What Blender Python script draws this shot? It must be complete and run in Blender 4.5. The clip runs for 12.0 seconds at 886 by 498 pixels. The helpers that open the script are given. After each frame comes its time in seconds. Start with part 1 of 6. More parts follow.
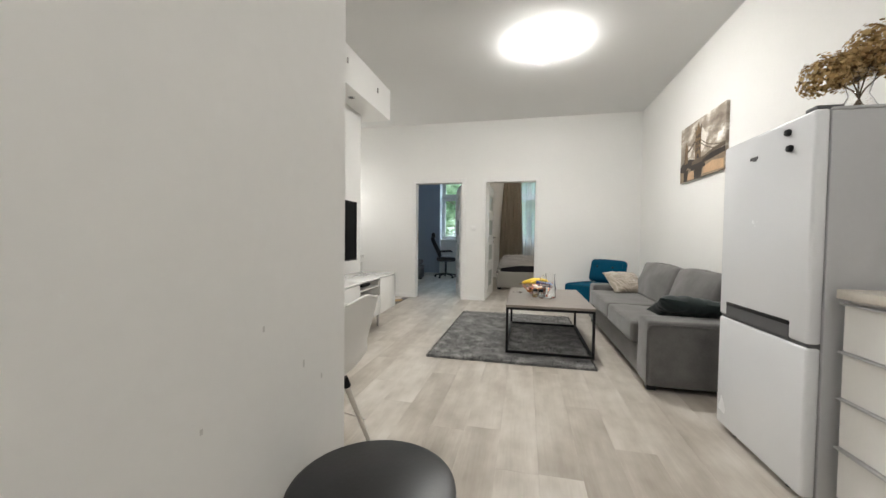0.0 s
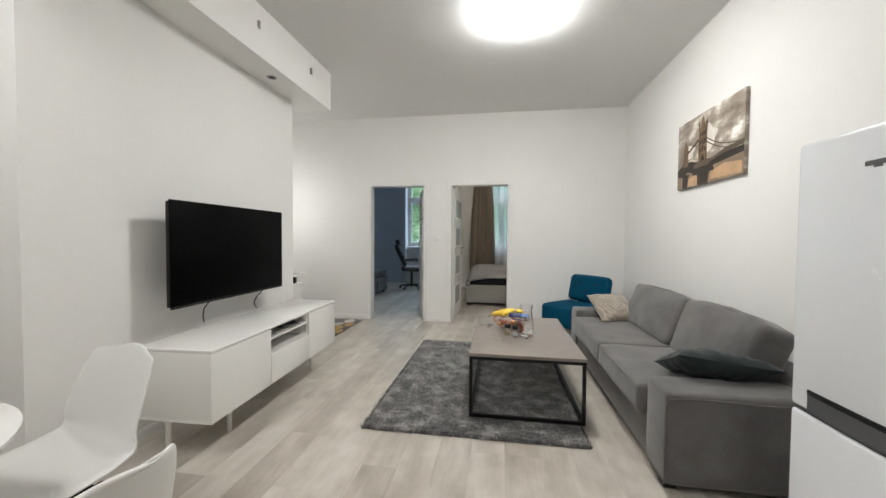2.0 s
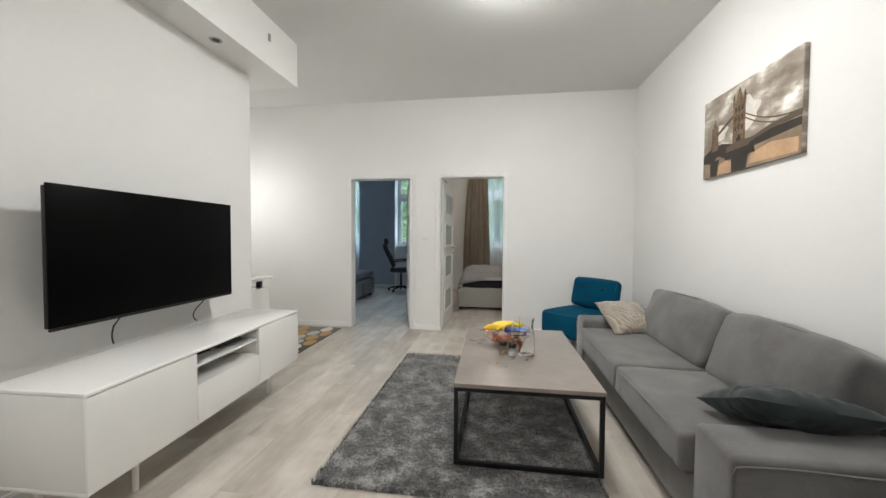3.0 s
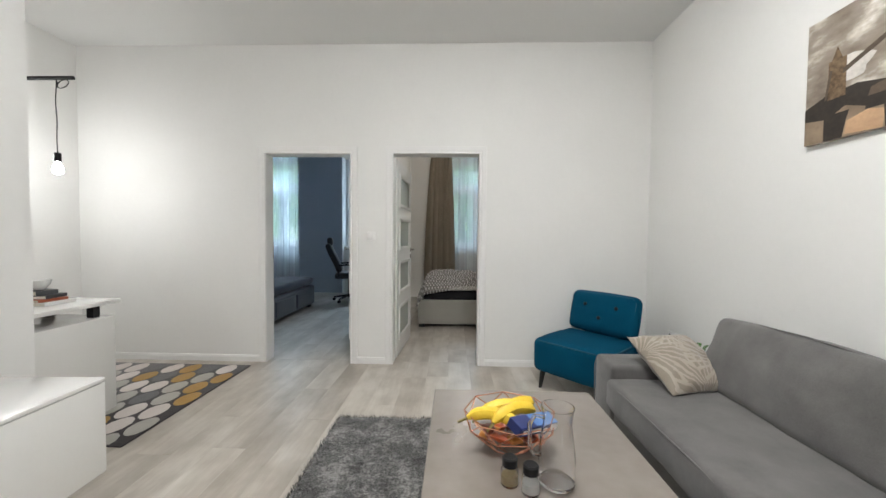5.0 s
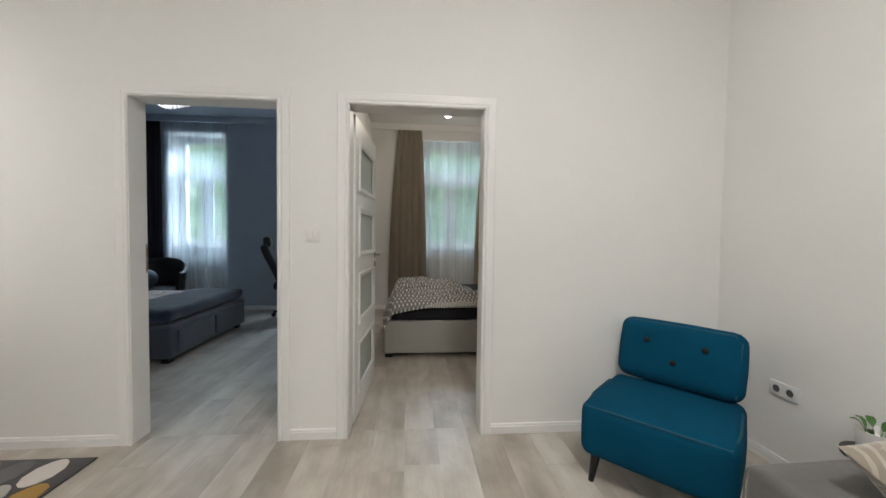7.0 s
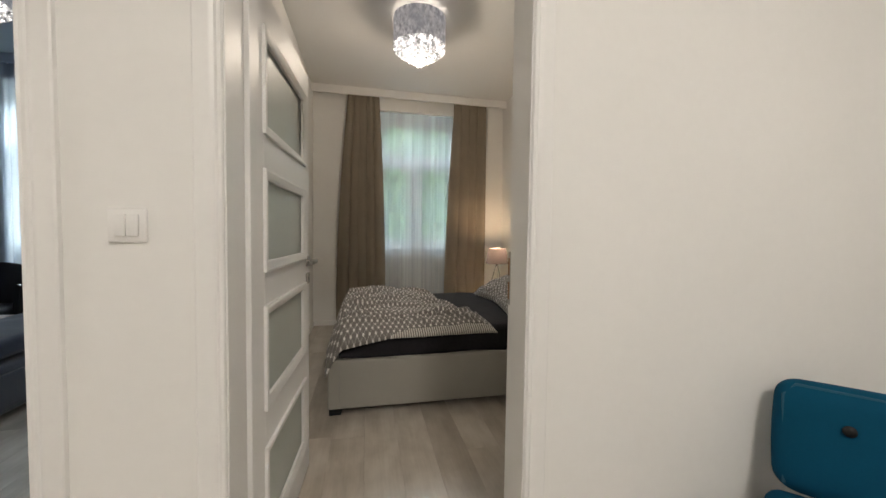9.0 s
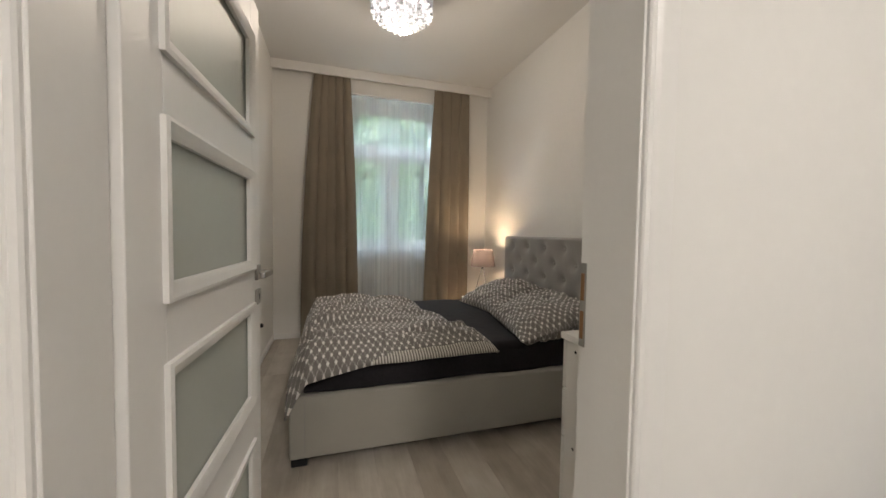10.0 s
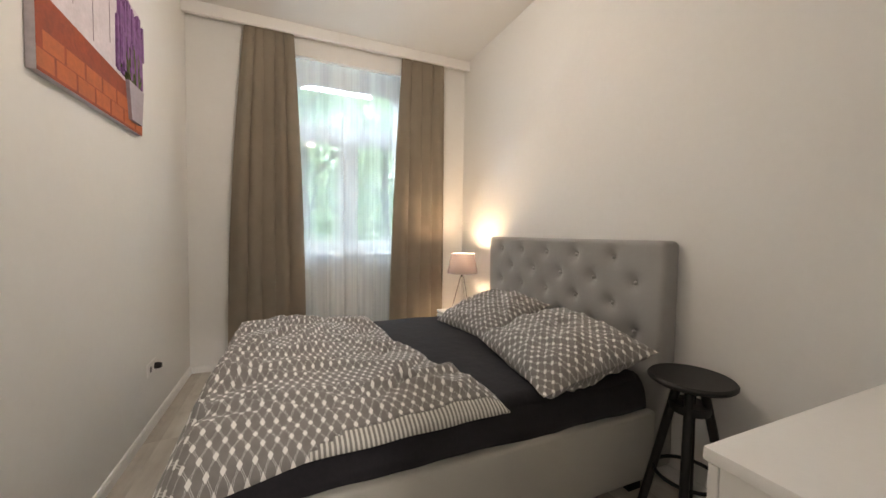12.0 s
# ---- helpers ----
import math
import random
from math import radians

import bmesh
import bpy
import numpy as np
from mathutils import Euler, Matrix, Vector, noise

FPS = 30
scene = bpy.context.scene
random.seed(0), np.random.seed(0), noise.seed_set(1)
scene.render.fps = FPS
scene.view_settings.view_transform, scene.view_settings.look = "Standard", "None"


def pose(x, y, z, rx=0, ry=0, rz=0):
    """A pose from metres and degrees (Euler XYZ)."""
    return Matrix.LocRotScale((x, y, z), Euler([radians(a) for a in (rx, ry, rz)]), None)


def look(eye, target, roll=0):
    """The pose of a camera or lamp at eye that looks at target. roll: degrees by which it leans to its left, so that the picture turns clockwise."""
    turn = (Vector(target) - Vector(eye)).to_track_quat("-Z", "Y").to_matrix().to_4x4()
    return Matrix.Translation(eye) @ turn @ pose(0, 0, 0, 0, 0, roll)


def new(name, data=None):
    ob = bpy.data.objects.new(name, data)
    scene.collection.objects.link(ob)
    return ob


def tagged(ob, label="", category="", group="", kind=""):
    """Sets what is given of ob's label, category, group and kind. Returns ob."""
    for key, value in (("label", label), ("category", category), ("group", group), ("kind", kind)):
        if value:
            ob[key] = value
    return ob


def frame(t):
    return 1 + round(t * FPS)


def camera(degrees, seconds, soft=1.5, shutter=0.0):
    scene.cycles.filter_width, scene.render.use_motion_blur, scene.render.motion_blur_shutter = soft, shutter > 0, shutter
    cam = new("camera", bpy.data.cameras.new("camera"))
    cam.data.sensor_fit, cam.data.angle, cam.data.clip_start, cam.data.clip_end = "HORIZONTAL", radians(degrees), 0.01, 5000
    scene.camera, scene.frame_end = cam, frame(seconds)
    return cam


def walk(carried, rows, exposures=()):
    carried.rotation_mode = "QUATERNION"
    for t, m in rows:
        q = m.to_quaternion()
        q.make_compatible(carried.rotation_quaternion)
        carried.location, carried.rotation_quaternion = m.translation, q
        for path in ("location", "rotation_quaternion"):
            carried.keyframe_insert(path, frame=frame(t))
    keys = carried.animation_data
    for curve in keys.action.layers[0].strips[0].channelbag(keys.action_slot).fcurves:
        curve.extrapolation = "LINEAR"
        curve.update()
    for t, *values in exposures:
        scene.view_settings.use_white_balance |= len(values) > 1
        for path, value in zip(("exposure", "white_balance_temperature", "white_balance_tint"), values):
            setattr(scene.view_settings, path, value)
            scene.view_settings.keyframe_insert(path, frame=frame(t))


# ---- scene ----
cam = camera(102.0, 12.0)
PATH = [
    (0, (1.061, 1.185, 1.055), (0.616, 3.134, 0.996), 0.7),
    (0.5, (1.048, 1.383, 1.14), (0.719, 3.355, 1.08), 0.5),
    (1, (1.067, 1.587, 1.205), (0.755, 3.561, 1.147), 0.5),
    (1.5, (1.095, 1.799, 1.233), (0.779, 3.774, 1.176), 0.4),
    (2, (1.092, 2.054, 1.238), (0.786, 4.03, 1.18), 0.4),
    (2.5, (1.109, 2.322, 1.223), (0.814, 4.299, 1.165), 0.4),
    (4.5, (1.063, 3.565, 1.249), (0.906, 5.557, 1.174), 0.3),
    (5, (0.993, 3.884, 1.233), (0.928, 5.882, 1.167), 0.5),
    (5.5, (0.966, 4.187, 1.231), (0.985, 6.185, 1.163), 0.6),
    (6, (0.928, 4.503, 1.228), (1.029, 6.5, 1.165), 0.6),
    (6.5, (0.851, 4.807, 1.239), (0.988, 6.801, 1.174), 0.7),
    (8.5, (0.749, 6.013, 1.24), (1.07, 7.985, 1.157), 0.7),
    (9, (0.745, 6.309, 1.228), (1.166, 8.262, 1.144), 0.8),
    (9.5, (0.736, 6.573, 1.221), (1.241, 8.507, 1.138), 0.9),
    (10, (0.711, 6.803, 1.228), (1.302, 8.712, 1.144), 0.9),
    (10.5, (0.754, 7.015, 1.229), (1.425, 8.897, 1.143), 0.8),
    (11, (0.81, 7.208, 1.225), (1.53, 9.072, 1.141), 0.8),
    (11.5, (0.854, 7.403, 1.226), (1.604, 9.256, 1.142), 0.7),
    (12, (0.873, 7.573, 1.233), (1.656, 9.411, 1.149), 0.8),
]
EXPOSURES = [(0.0, 1.62, 6750, 9), (1.5, 1.50, 6650, 9), (2.5, 1.56, 6600, 9), (4.5, 1.64, 6550, 9), (5.0, 1.62, 6500, 9), (5.5, 1.56, 6750, 11), (6.5, 1.46, 6700, 10),
             (8.5, 1.5, 7350, 11), (9.5, 1.56, 7350, 13), (10.0, 1.62, 7300, 13), (10.5, 1.77, 7200, 14), (11.2, 2.06, 7250, 15), (12.0, 2.33, 7300, 15)]
walk(cam, [(t, look(eye, target, roll)) for t, eye, target, roll in PATH], EXPOSURES)

# ---- world, light, exposure ----
world = bpy.data.worlds.new("overcast_sky")
scene.world = world
world.use_nodes = True
wn, wl = world.node_tree.nodes, world.node_tree.links
sky = wn.new("ShaderNodeTexSky")
sky.sky_type, sky.sun_disc = "NISHITA", False
sky.sun_elevation, sky.sun_rotation = radians(40), radians(200)
wl.new(sky.outputs[0], wn["Background"].inputs[0])
wn["Background"].inputs[1].default_value = 0.12
sun = new("sun", bpy.data.lights.new("sun", "SUN"))
sun.data.energy, sun.data.angle, sun.data.color = 0.9, radians(12), (1.0, 0.97, 0.92)
sun.matrix_world = look((0, 0, 20), (4, 8, 13))


def lamp(name, at, power, colour, radius):
    ob = new(name, bpy.data.lights.new(name, "POINT"))
    ob.data.energy, ob.data.color, ob.data.shadow_soft_size = power, colour, radius
    ob.location = at
    return ob


def daylight(name, at, sx, sz, power, colour):
    """Added lamp outside above a window for sky light, shining indoors (towards -y)."""
    ob = new(name, bpy.data.lights.new(name, "AREA"))
    ob.data.shape, ob.data.size, ob.data.size_y = "RECTANGLE", sx, sz
    ob.data.energy, ob.data.color = power, colour
    ob.matrix_world = look(at, (at[0], at[1] - 1.6, at[2] - 2.6))
    return ob


LAMP, LAMP_KITCHEN, LAMP_DINING_FILL = 23, 7.0, 13.0
lamp("pendant_light", (-1.945, 6.46, 1.64), 2.2, (0.96, 0.98, 1.0), 0.035)
lamp("pendant_light", (-2.445, 6.46, 1.90), 3.6, (0.96, 0.98, 1.0), 0.035)
lamp("table_lamp_light", (2.40, 10.67, 0.985), 4.6, (1.0, 0.76, 0.52), 0.05)
lamp("chandelier_light", (1.185, 9.42, 2.62), 6.0, (1.0, 0.92, 0.83), 0.07)
lamp("chandelier_light", (-2.03, 9.50, 2.70), 1.3, (0.85, 0.92, 1.0), 0.07)
daylight("window_light", (1.44, 12.7, 3.9), 1.3, 1.9, 52, (0.58, 0.79, 1.0))
daylight("window_light", (-2.68, 12.7, 3.9), 1.3, 1.9, 150, (0.58, 0.78, 1.0))
daylight("window_light", (-0.84, 12.7, 3.9), 1.3, 1.9, 75, (0.60, 0.79, 1.0))


# ---- mesh helpers ----
def box(x0, y0, z0, x1, y1, z1, bevel=0.0, seg=2, bm=None):
    out = bm or bmesh.new()
    one = bmesh.new()
    bmesh.ops.create_cube(one, size=1.0)
    for v in one.verts:
        v.co = Vector(((x0 + x1) / 2 + v.co.x * (x1 - x0), (y0 + y1) / 2 + v.co.y * (y1 - y0), (z0 + z1) / 2 + v.co.z * (z1 - z0)))
    if bevel:
        bmesh.ops.bevel(one, geom=one.edges[:], offset=bevel, segments=seg, profile=0.5, affect="EDGES")
    return add(out, one)


def add(bm, other, m=None):
    """Joins other into bm and frees it."""
    if m is not None:
        other.transform(m)
    tmp = bpy.data.meshes.new("tmp")
    other.to_mesh(tmp)
    bm.from_mesh(tmp)
    bpy.data.meshes.remove(tmp)
    other.free()
    return bm


def lathe(profile, seg=32, bm=None, at=(0, 0, 0)):
    bm = bm or bmesh.new()
    rings = []
    for r, z in profile:
        if r < 1e-5:
            rings.append([bm.verts.new((at[0], at[1], at[2] + z))])
        else:
            rings.append([bm.verts.new((at[0] + r * math.cos(2 * math.pi * k / seg), at[1] + r * math.sin(2 * math.pi * k / seg), at[2] + z)) for k in range(seg)])
    for a, b in zip(rings, rings[1:]):
        for k in range(seg):
            j = (k + 1) % seg
            if len(a) == 1 and len(b) > 1:
                bm.faces.new((a[0], b[j], b[k]))
            elif len(b) == 1 and len(a) > 1:
                bm.faces.new((a[k], a[j], b[0]))
            elif len(a) > 1:
                bm.faces.new((a[k], a[j], b[j], b[k]))
    return bm


def tube(points, r, seg=8, closed=False, bm=None, taper=None):
    """A round bar along points; taper: the end's radius."""
    bm = bm or bmesh.new()
    pts = [Vector(p) for p in points]
    n = len(pts)
    rings = []
    side = None
    for i, p in enumerate(pts):
        a = pts[(i - 1) % n] if closed or i else p
        b = pts[(i + 1) % n] if closed or i < n - 1 else p
        d = (b - a).normalized()
        if side is None:
            side = d.orthogonal().normalized()
        side = (side - d * side.dot(d)).normalized()
        up = d.cross(side)
        rr = r if taper is None else r + (taper - r) * i / max(1, n - 1)
        rings.append([bm.verts.new(p + rr * (math.cos(2 * math.pi * k / seg) * side + math.sin(2 * math.pi * k / seg) * up)) for k in range(seg)])
    for i in range(n if closed else n - 1):
        a, b = rings[i], rings[(i + 1) % n]
        for k in range(seg):
            j = (k + 1) % seg
            bm.faces.new((a[k], a[j], b[j], b[k]))
    if not closed:
        bm.faces.new(rings[0][::-1])
        bm.faces.new(rings[-1])
    return bm


def samples(h, r, n):
    arc = [h - r + r * s for s in (0.0, 0.35, 0.65, 0.88, 1.0)]
    mid = [-(h - r) + 2 * (h - r) * k / n for k in range(1, n)]
    return [-a for a in arc[::-1]] + mid + arc


def rbox(sx, sy, sz, r, n=(6, 6, 3), puff=(0, 0, 0), wrinkle=0.0, seed=0.0, at=(0, 0, 0), bm=None):
    """A soft padded block about the place at, with rounded edges and bulging faces."""
    one = bmesh.new()
    h = (sx / 2, sy / 2, sz / 2)
    r = min(r, *[0.98 * v for v in h])
    grids = [samples(h[k], r, n[k]) for k in range(3)]
    for ax in range(3):
        u, w = [k for k in range(3) if k != ax]
        for sgn in (-1, 1):
            grid = []
            for a in grids[u]:
                row = []
                for b in grids[w]:
                    p = [0, 0, 0]
                    p[u], p[w], p[ax] = a, b, sgn * h[ax]
                    q = [max(-(h[k] - r), min(h[k] - r, p[k])) for k in range(3)]
                    d = Vector(p) - Vector(q)
                    d = d.normalized() if d.length > 1e-9 else Vector()
                    row.append(one.verts.new(Vector(q) + d * r))
                grid.append(row)
            for i in range(len(grid) - 1):
                for j in range(len(grid[0]) - 1):
                    f = (grid[i][j], grid[i + 1][j], grid[i + 1][j + 1], grid[i][j + 1])
                    flip = (sgn > 0) != (ax == 1)
                    one.faces.new(f if flip else f[::-1])
    bmesh.ops.remove_doubles(one, verts=one.verts[:], dist=1e-4)
    for v in one.verts:
        p = v.co.copy()
        f = [1 - min(1, abs(p[k]) / h[k]) ** 2 for k in range(3)]
        for k in range(3):
            o1, o2 = f[(k + 1) % 3], f[(k + 2) % 3]
            v.co[k] += puff[k] * o1 * o2 * (p[k] / h[k])
        if wrinkle:
            v.co += wrinkle * noise.noise_vector(p * 5 + Vector((seed, seed, 0))) + 0.4 * wrinkle * noise.noise_vector(p * 14 + Vector((seed, 3, 0)))
    for v in one.verts:
        v.co += Vector(at)
    return add(bm or bmesh.new(), one)


def pillow(sx, sy, thick, wrinkle=0.006, seed=0.0, n=28, pinch=0.06):
    """A stuffed cushion lying flat, its middle at the origin."""
    bm = bmesh.new()
    uv = bm.loops.layers.uv.new("UVMap")
    tops, bots = [], []
    for i in range(n + 1):
        a, b = [], []
        for j in range(n + 1):
            u, v = 2 * i / n - 1, 2 * j / n - 1
            x = sx / 2 * u * (1 - pinch * (1 - v * v) * abs(u) ** 3)
            y = sy / 2 * v * (1 - pinch * (1 - u * u) * abs(v) ** 3)
            h = thick / 2 * max(0, (1 - abs(u) ** 2.6)) ** 0.55 * max(0, (1 - abs(v) ** 2.6)) ** 0.55
            w = wrinkle * (noise.noise(Vector((u * 3 + seed, v * 3, seed))) + 0.6 * noise.noise(Vector((u * 8, v * 8 + seed, seed)))) * min(1, 4 * h / thick)
            top = bm.verts.new((x, y, h + w))
            a.append(top)
            edge = i in (0, n) or j in (0, n)
            b.append(top if edge else bm.verts.new((x, y, -h + w)))
        tops.append(a)
        bots.append(b)
    for i in range(n):
        for j in range(n):
            for g, turn in ((tops, 1), (bots, -1)):
                f = bm.faces.new([g[i][j], g[i + 1][j], g[i + 1][j + 1], g[i][j + 1]][::turn])
                for lp in f.loops:
                    lp[uv].uv = (lp.vert.co.x, lp.vert.co.y)
    return bm


def finish(bm, material, angle=40, recalc=True):
    if recalc:
        bmesh.ops.recalc_face_normals(bm, faces=bm.faces[:])
    me = bpy.data.meshes.new("mesh")
    bm.to_mesh(me)
    bm.free()
    for m in material if isinstance(material, (list, tuple)) else [material]:
        me.materials.append(m)
    me.polygons.foreach_set("use_smooth", [True] * len(me.polygons))
    me.set_sharp_from_angle(angle=radians(angle))
    return me


def part(name, bm, material, parent, label="", angle=40, m=None):
    ob = new(name, finish(bm, material, angle))
    ob.parent = parent
    if m is not None:
        ob.matrix_local = m
    if label:
        tagged(ob, label)
    return ob


def thing(name, label, category, m=None, group="", kind=""):
    ob = new(name)
    ob.empty_display_size = 0.1
    if m is not None:
        ob.matrix_world = m
    return tagged(ob, label, category, group, kind)


def solid(name, bm, material, label, category, m=None, group="", kind="", angle=40):
    ob = new(name, finish(bm, material, angle))
    if m is not None:
        ob.matrix_world = m
    return tagged(ob, label, category, group, kind)


# ---- materials ----
class Nodes:
    def __init__(self, name):
        self.mat = bpy.data.materials.new(name)
        self.mat.use_nodes = True
        self.tree = self.mat.node_tree
        self.bsdf = self.tree.nodes["Principled BSDF"]

    def node(self, kind, **inputs):
        n = self.tree.nodes.new(kind)
        for k, v in inputs.items():
            self.set(n, k, v)
        return n

    def set(self, n, key, v):
        sock = n.inputs[int(key[1:])] if key[0] == "i" and key[1:].isdigit() else n.inputs[key.replace("_", " ")]
        if isinstance(v, bpy.types.NodeSocket):
            self.tree.links.new(v, sock)
        else:
            sock.default_value = v

    def math(self, op, a, b=0.0, c=0.0):
        n = self.node("ShaderNodeMath", i0=a, i1=b, i2=c)
        n.operation = op
        return n.outputs[0]

    def mix(self, fac, a, b, blend="MIX"):
        n = self.tree.nodes.new("ShaderNodeMix")
        n.data_type, n.blend_type = "RGBA", blend
        for k, v in ((0, fac), (6, a), (7, b)):
            if isinstance(v, bpy.types.NodeSocket):
                self.tree.links.new(v, n.inputs[k])
            else:
                n.inputs[k].default_value = v if k == 0 else (*v[:3], 1)
        return n.outputs[2]

    def coords(self, scale=(1, 1, 1), kind="Object"):
        tc = self.tree.nodes.new("ShaderNodeTexCoord")
        mp = self.node("ShaderNodeMapping", Vector=tc.outputs[kind], Scale=scale)
        return mp.outputs[0]

    def noise(self, vec, scale, detail=4.0, rough=0.55):
        return self.node("ShaderNodeTexNoise", Vector=vec, Scale=scale, Detail=detail, Roughness=rough).outputs[0]

    def ramp(self, fac, stops):
        n = self.node("ShaderNodeValToRGB", Fac=fac)
        el = n.color_ramp.elements
        while len(el) < len(stops):
            el.new(0.5)
        for e, (p, c) in zip(el, stops):
            e.position, e.color = p, (*c[:3], 1)
        return n.outputs[0]

    def bump(self, height, strength, dist=0.002):
        b = self.node("ShaderNodeBump", Strength=strength, Distance=dist, Height=height)
        self.tree.links.new(b.outputs[0], self.bsdf.inputs["Normal"])


def shade(c, f):
    return tuple(min(1, v * f) for v in c)


def mat(name, col, rough=0.5, metal=0.0, var=0.06, scale=3.0, fine=60.0, bump=0.1, bscale=150.0, dist=0.001, sheen=0.0, coat=0.0, spec=None):
    n = Nodes(name)
    v = n.coords()
    big, small = n.noise(v, scale), n.noise(v, fine, 2)
    both = n.math("ADD", n.math("MULTIPLY", big, 0.65), n.math("MULTIPLY", small, 0.35))
    c = n.ramp(both, [(0.3, shade(col, 1 - var)), (0.7, shade(col, 1 + var))])
    n.set(n.bsdf, "Base_Color", c)
    n.set(n.bsdf, "Roughness", n.math("ADD", n.math("MULTIPLY", big, 0.16), rough - 0.08))
    n.bsdf.inputs["Metallic"].default_value = metal
    n.bsdf.inputs["Sheen Weight"].default_value = sheen
    n.bsdf.inputs["Coat Weight"].default_value = coat
    if spec is not None:
        n.bsdf.inputs["Specular IOR Level"].default_value = spec
    if bump:
        n.bump(n.noise(v, bscale, 3), bump, dist)
    return n.mat


def weave(name, col, var=0.12, pitch=420.0, sheen=0.3, rough=0.9, mottle=5.0):
    """Woven cloth: crossing threads, faded patches."""
    n = Nodes(name)
    v = n.coords()
    wa = n.noise(n.coords((1.0, 0.25, 1.0)), pitch, 2)
    wb = n.noise(n.coords((0.25, 1.0, 0.25)), pitch, 2)
    threads = n.math("MULTIPLY", n.math("ADD", wa, wb), 0.5)
    patch = n.noise(v, mottle, 5)
    f = n.math("ADD", n.math("MULTIPLY", threads, 0.35), n.math("MULTIPLY", patch, 0.65))
    n.set(n.bsdf, "Base_Color", n.ramp(f, [(0.25, shade(col, 1 - var)), (0.75, shade(col, 1 + var))]))
    n.bsdf.inputs["Roughness"].default_value = rough
    n.bsdf.inputs["Sheen Weight"].default_value = sheen
    n.bump(n.math("ADD", threads, n.math("MULTIPLY", n.noise(v, 18, 4), 1.5)), 0.35, 0.002)
    return n.mat


def glass(name, tint=(1, 1, 1), rough=0.0):
    n = Nodes(name)
    n.bsdf.inputs["Base Color"].default_value = (*tint, 1)
    n.bsdf.inputs["Transmission Weight"].default_value = 1
    n.bsdf.inputs["Roughness"].default_value = rough
    n.bsdf.inputs["IOR"].default_value = 1.45
    return n.mat


def glow(name, col, power):
    n = Nodes(name)
    n.bsdf.inputs["Base Color"].default_value = (0.8, 0.8, 0.8, 1)
    n.bsdf.inputs["Emission Color"].default_value = (*col, 1)
    n.bsdf.inputs["Emission Strength"].default_value = power
    return n.mat


def sheer(name, col, cover):
    """Thin voile: part of the light passes straight through, part is scattered."""
    n = Nodes(name)
    t = n.tree
    folds = n.noise(n.coords((1, 0, 0.02)), 9, 3, 0.6)
    thread = n.noise(n.coords((1, 0, 0.01)), 60, 2)
    clear = n.node("ShaderNodeBsdfTransparent")
    soft = n.node("ShaderNodeBsdfTranslucent", Color=(*col, 1))
    front = n.node("ShaderNodeBsdfDiffuse", Color=(*col, 1))
    cloth = n.node("ShaderNodeMixShader", Fac=0.55, i1=soft.outputs[0], i2=front.outputs[0])
    fac = n.math("ADD", n.math("MULTIPLY", folds, 0.45), n.math("ADD", n.math("MULTIPLY", thread, 0.12), cover - 0.285))
    out = n.node("ShaderNodeMixShader", Fac=fac, i1=clear.outputs[0], i2=cloth.outputs[0])
    t.links.new(out.outputs[0], t.nodes["Material Output"].inputs[0])
    return n.mat


def planks(name):
    """Whitewashed oak boards, grain along y, each board of its own tone."""
    n = Nodes(name)
    info = n.tree.nodes.new("ShaderNodeObjectInfo")
    tc = n.tree.nodes.new("ShaderNodeTexCoord")
    off = n.node("ShaderNodeCombineXYZ", X=n.math("MULTIPLY", info.outputs["Random"], 37.0), Y=n.math("MULTIPLY", info.outputs["Random"], 91.0), Z=0.0)
    vec = n.node("ShaderNodeVectorMath", i0=tc.outputs["Object"], i1=off.outputs[0]).outputs[0]
    streak = n.noise(n.node("ShaderNodeMapping", Vector=vec, Scale=(6.5, 0.8, 1)).outputs[0], 1.0, 5, 0.6)
    grain = n.noise(n.node("ShaderNodeMapping", Vector=vec, Scale=(95, 4, 1)).outputs[0], 1.0, 4, 0.6)
    cloud = n.noise(n.node("ShaderNodeMapping", Vector=vec, Scale=(3.4, 2.0, 1)).outputs[0], 1.6, 3)
    f = n.math("ADD", n.math("MULTIPLY", streak, 0.42), n.math("ADD", n.math("MULTIPLY", grain, 0.12), n.math("MULTIPLY", cloud, 0.46)))
    f = n.math("ADD", f, n.math("MULTIPLY", n.math("SUBTRACT", info.outputs["Random"], 0.5), 0.13))
    c = n.ramp(f, [(0.34, (0.34, 0.295, 0.245)), (0.46, (0.43, 0.385, 0.33)), (0.56, (0.53, 0.485, 0.425)), (0.68, (0.63, 0.59, 0.535))])
    n.set(n.bsdf, "Base_Color", c)
    n.set(n.bsdf, "Roughness", n.math("ADD", n.math("MULTIPLY", grain, 0.2), 0.26))
    n.bump(grain, 0.12, 0.001)
    return n.mat


WALL = mat("wall_paint", (0.80, 0.79, 0.765), 0.85, var=0.02, scale=1.5, bump=0.12, bscale=220, fine=30)
CEIL = mat("ceiling_paint", (0.74, 0.735, 0.72), 0.9, var=0.02, scale=1.0, bump=0.1, bscale=180)
BLUEWALL = mat("blue_grey_paint", (0.42, 0.47, 0.54), 0.85, var=0.03, bump=0.1)
TRIM = mat("trim_lacquer", (0.80, 0.79, 0.77), 0.4, var=0.02, bump=0.03)
LACQUER = mat("white_gloss", (0.80, 0.79, 0.76), 0.16, var=0.015, bump=0.01, coat=0.4)
MATTEWHITE = mat("white_foil", (0.78, 0.765, 0.735), 0.45, var=0.02, bump=0.04)
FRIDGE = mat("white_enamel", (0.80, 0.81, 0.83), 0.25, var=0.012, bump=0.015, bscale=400)
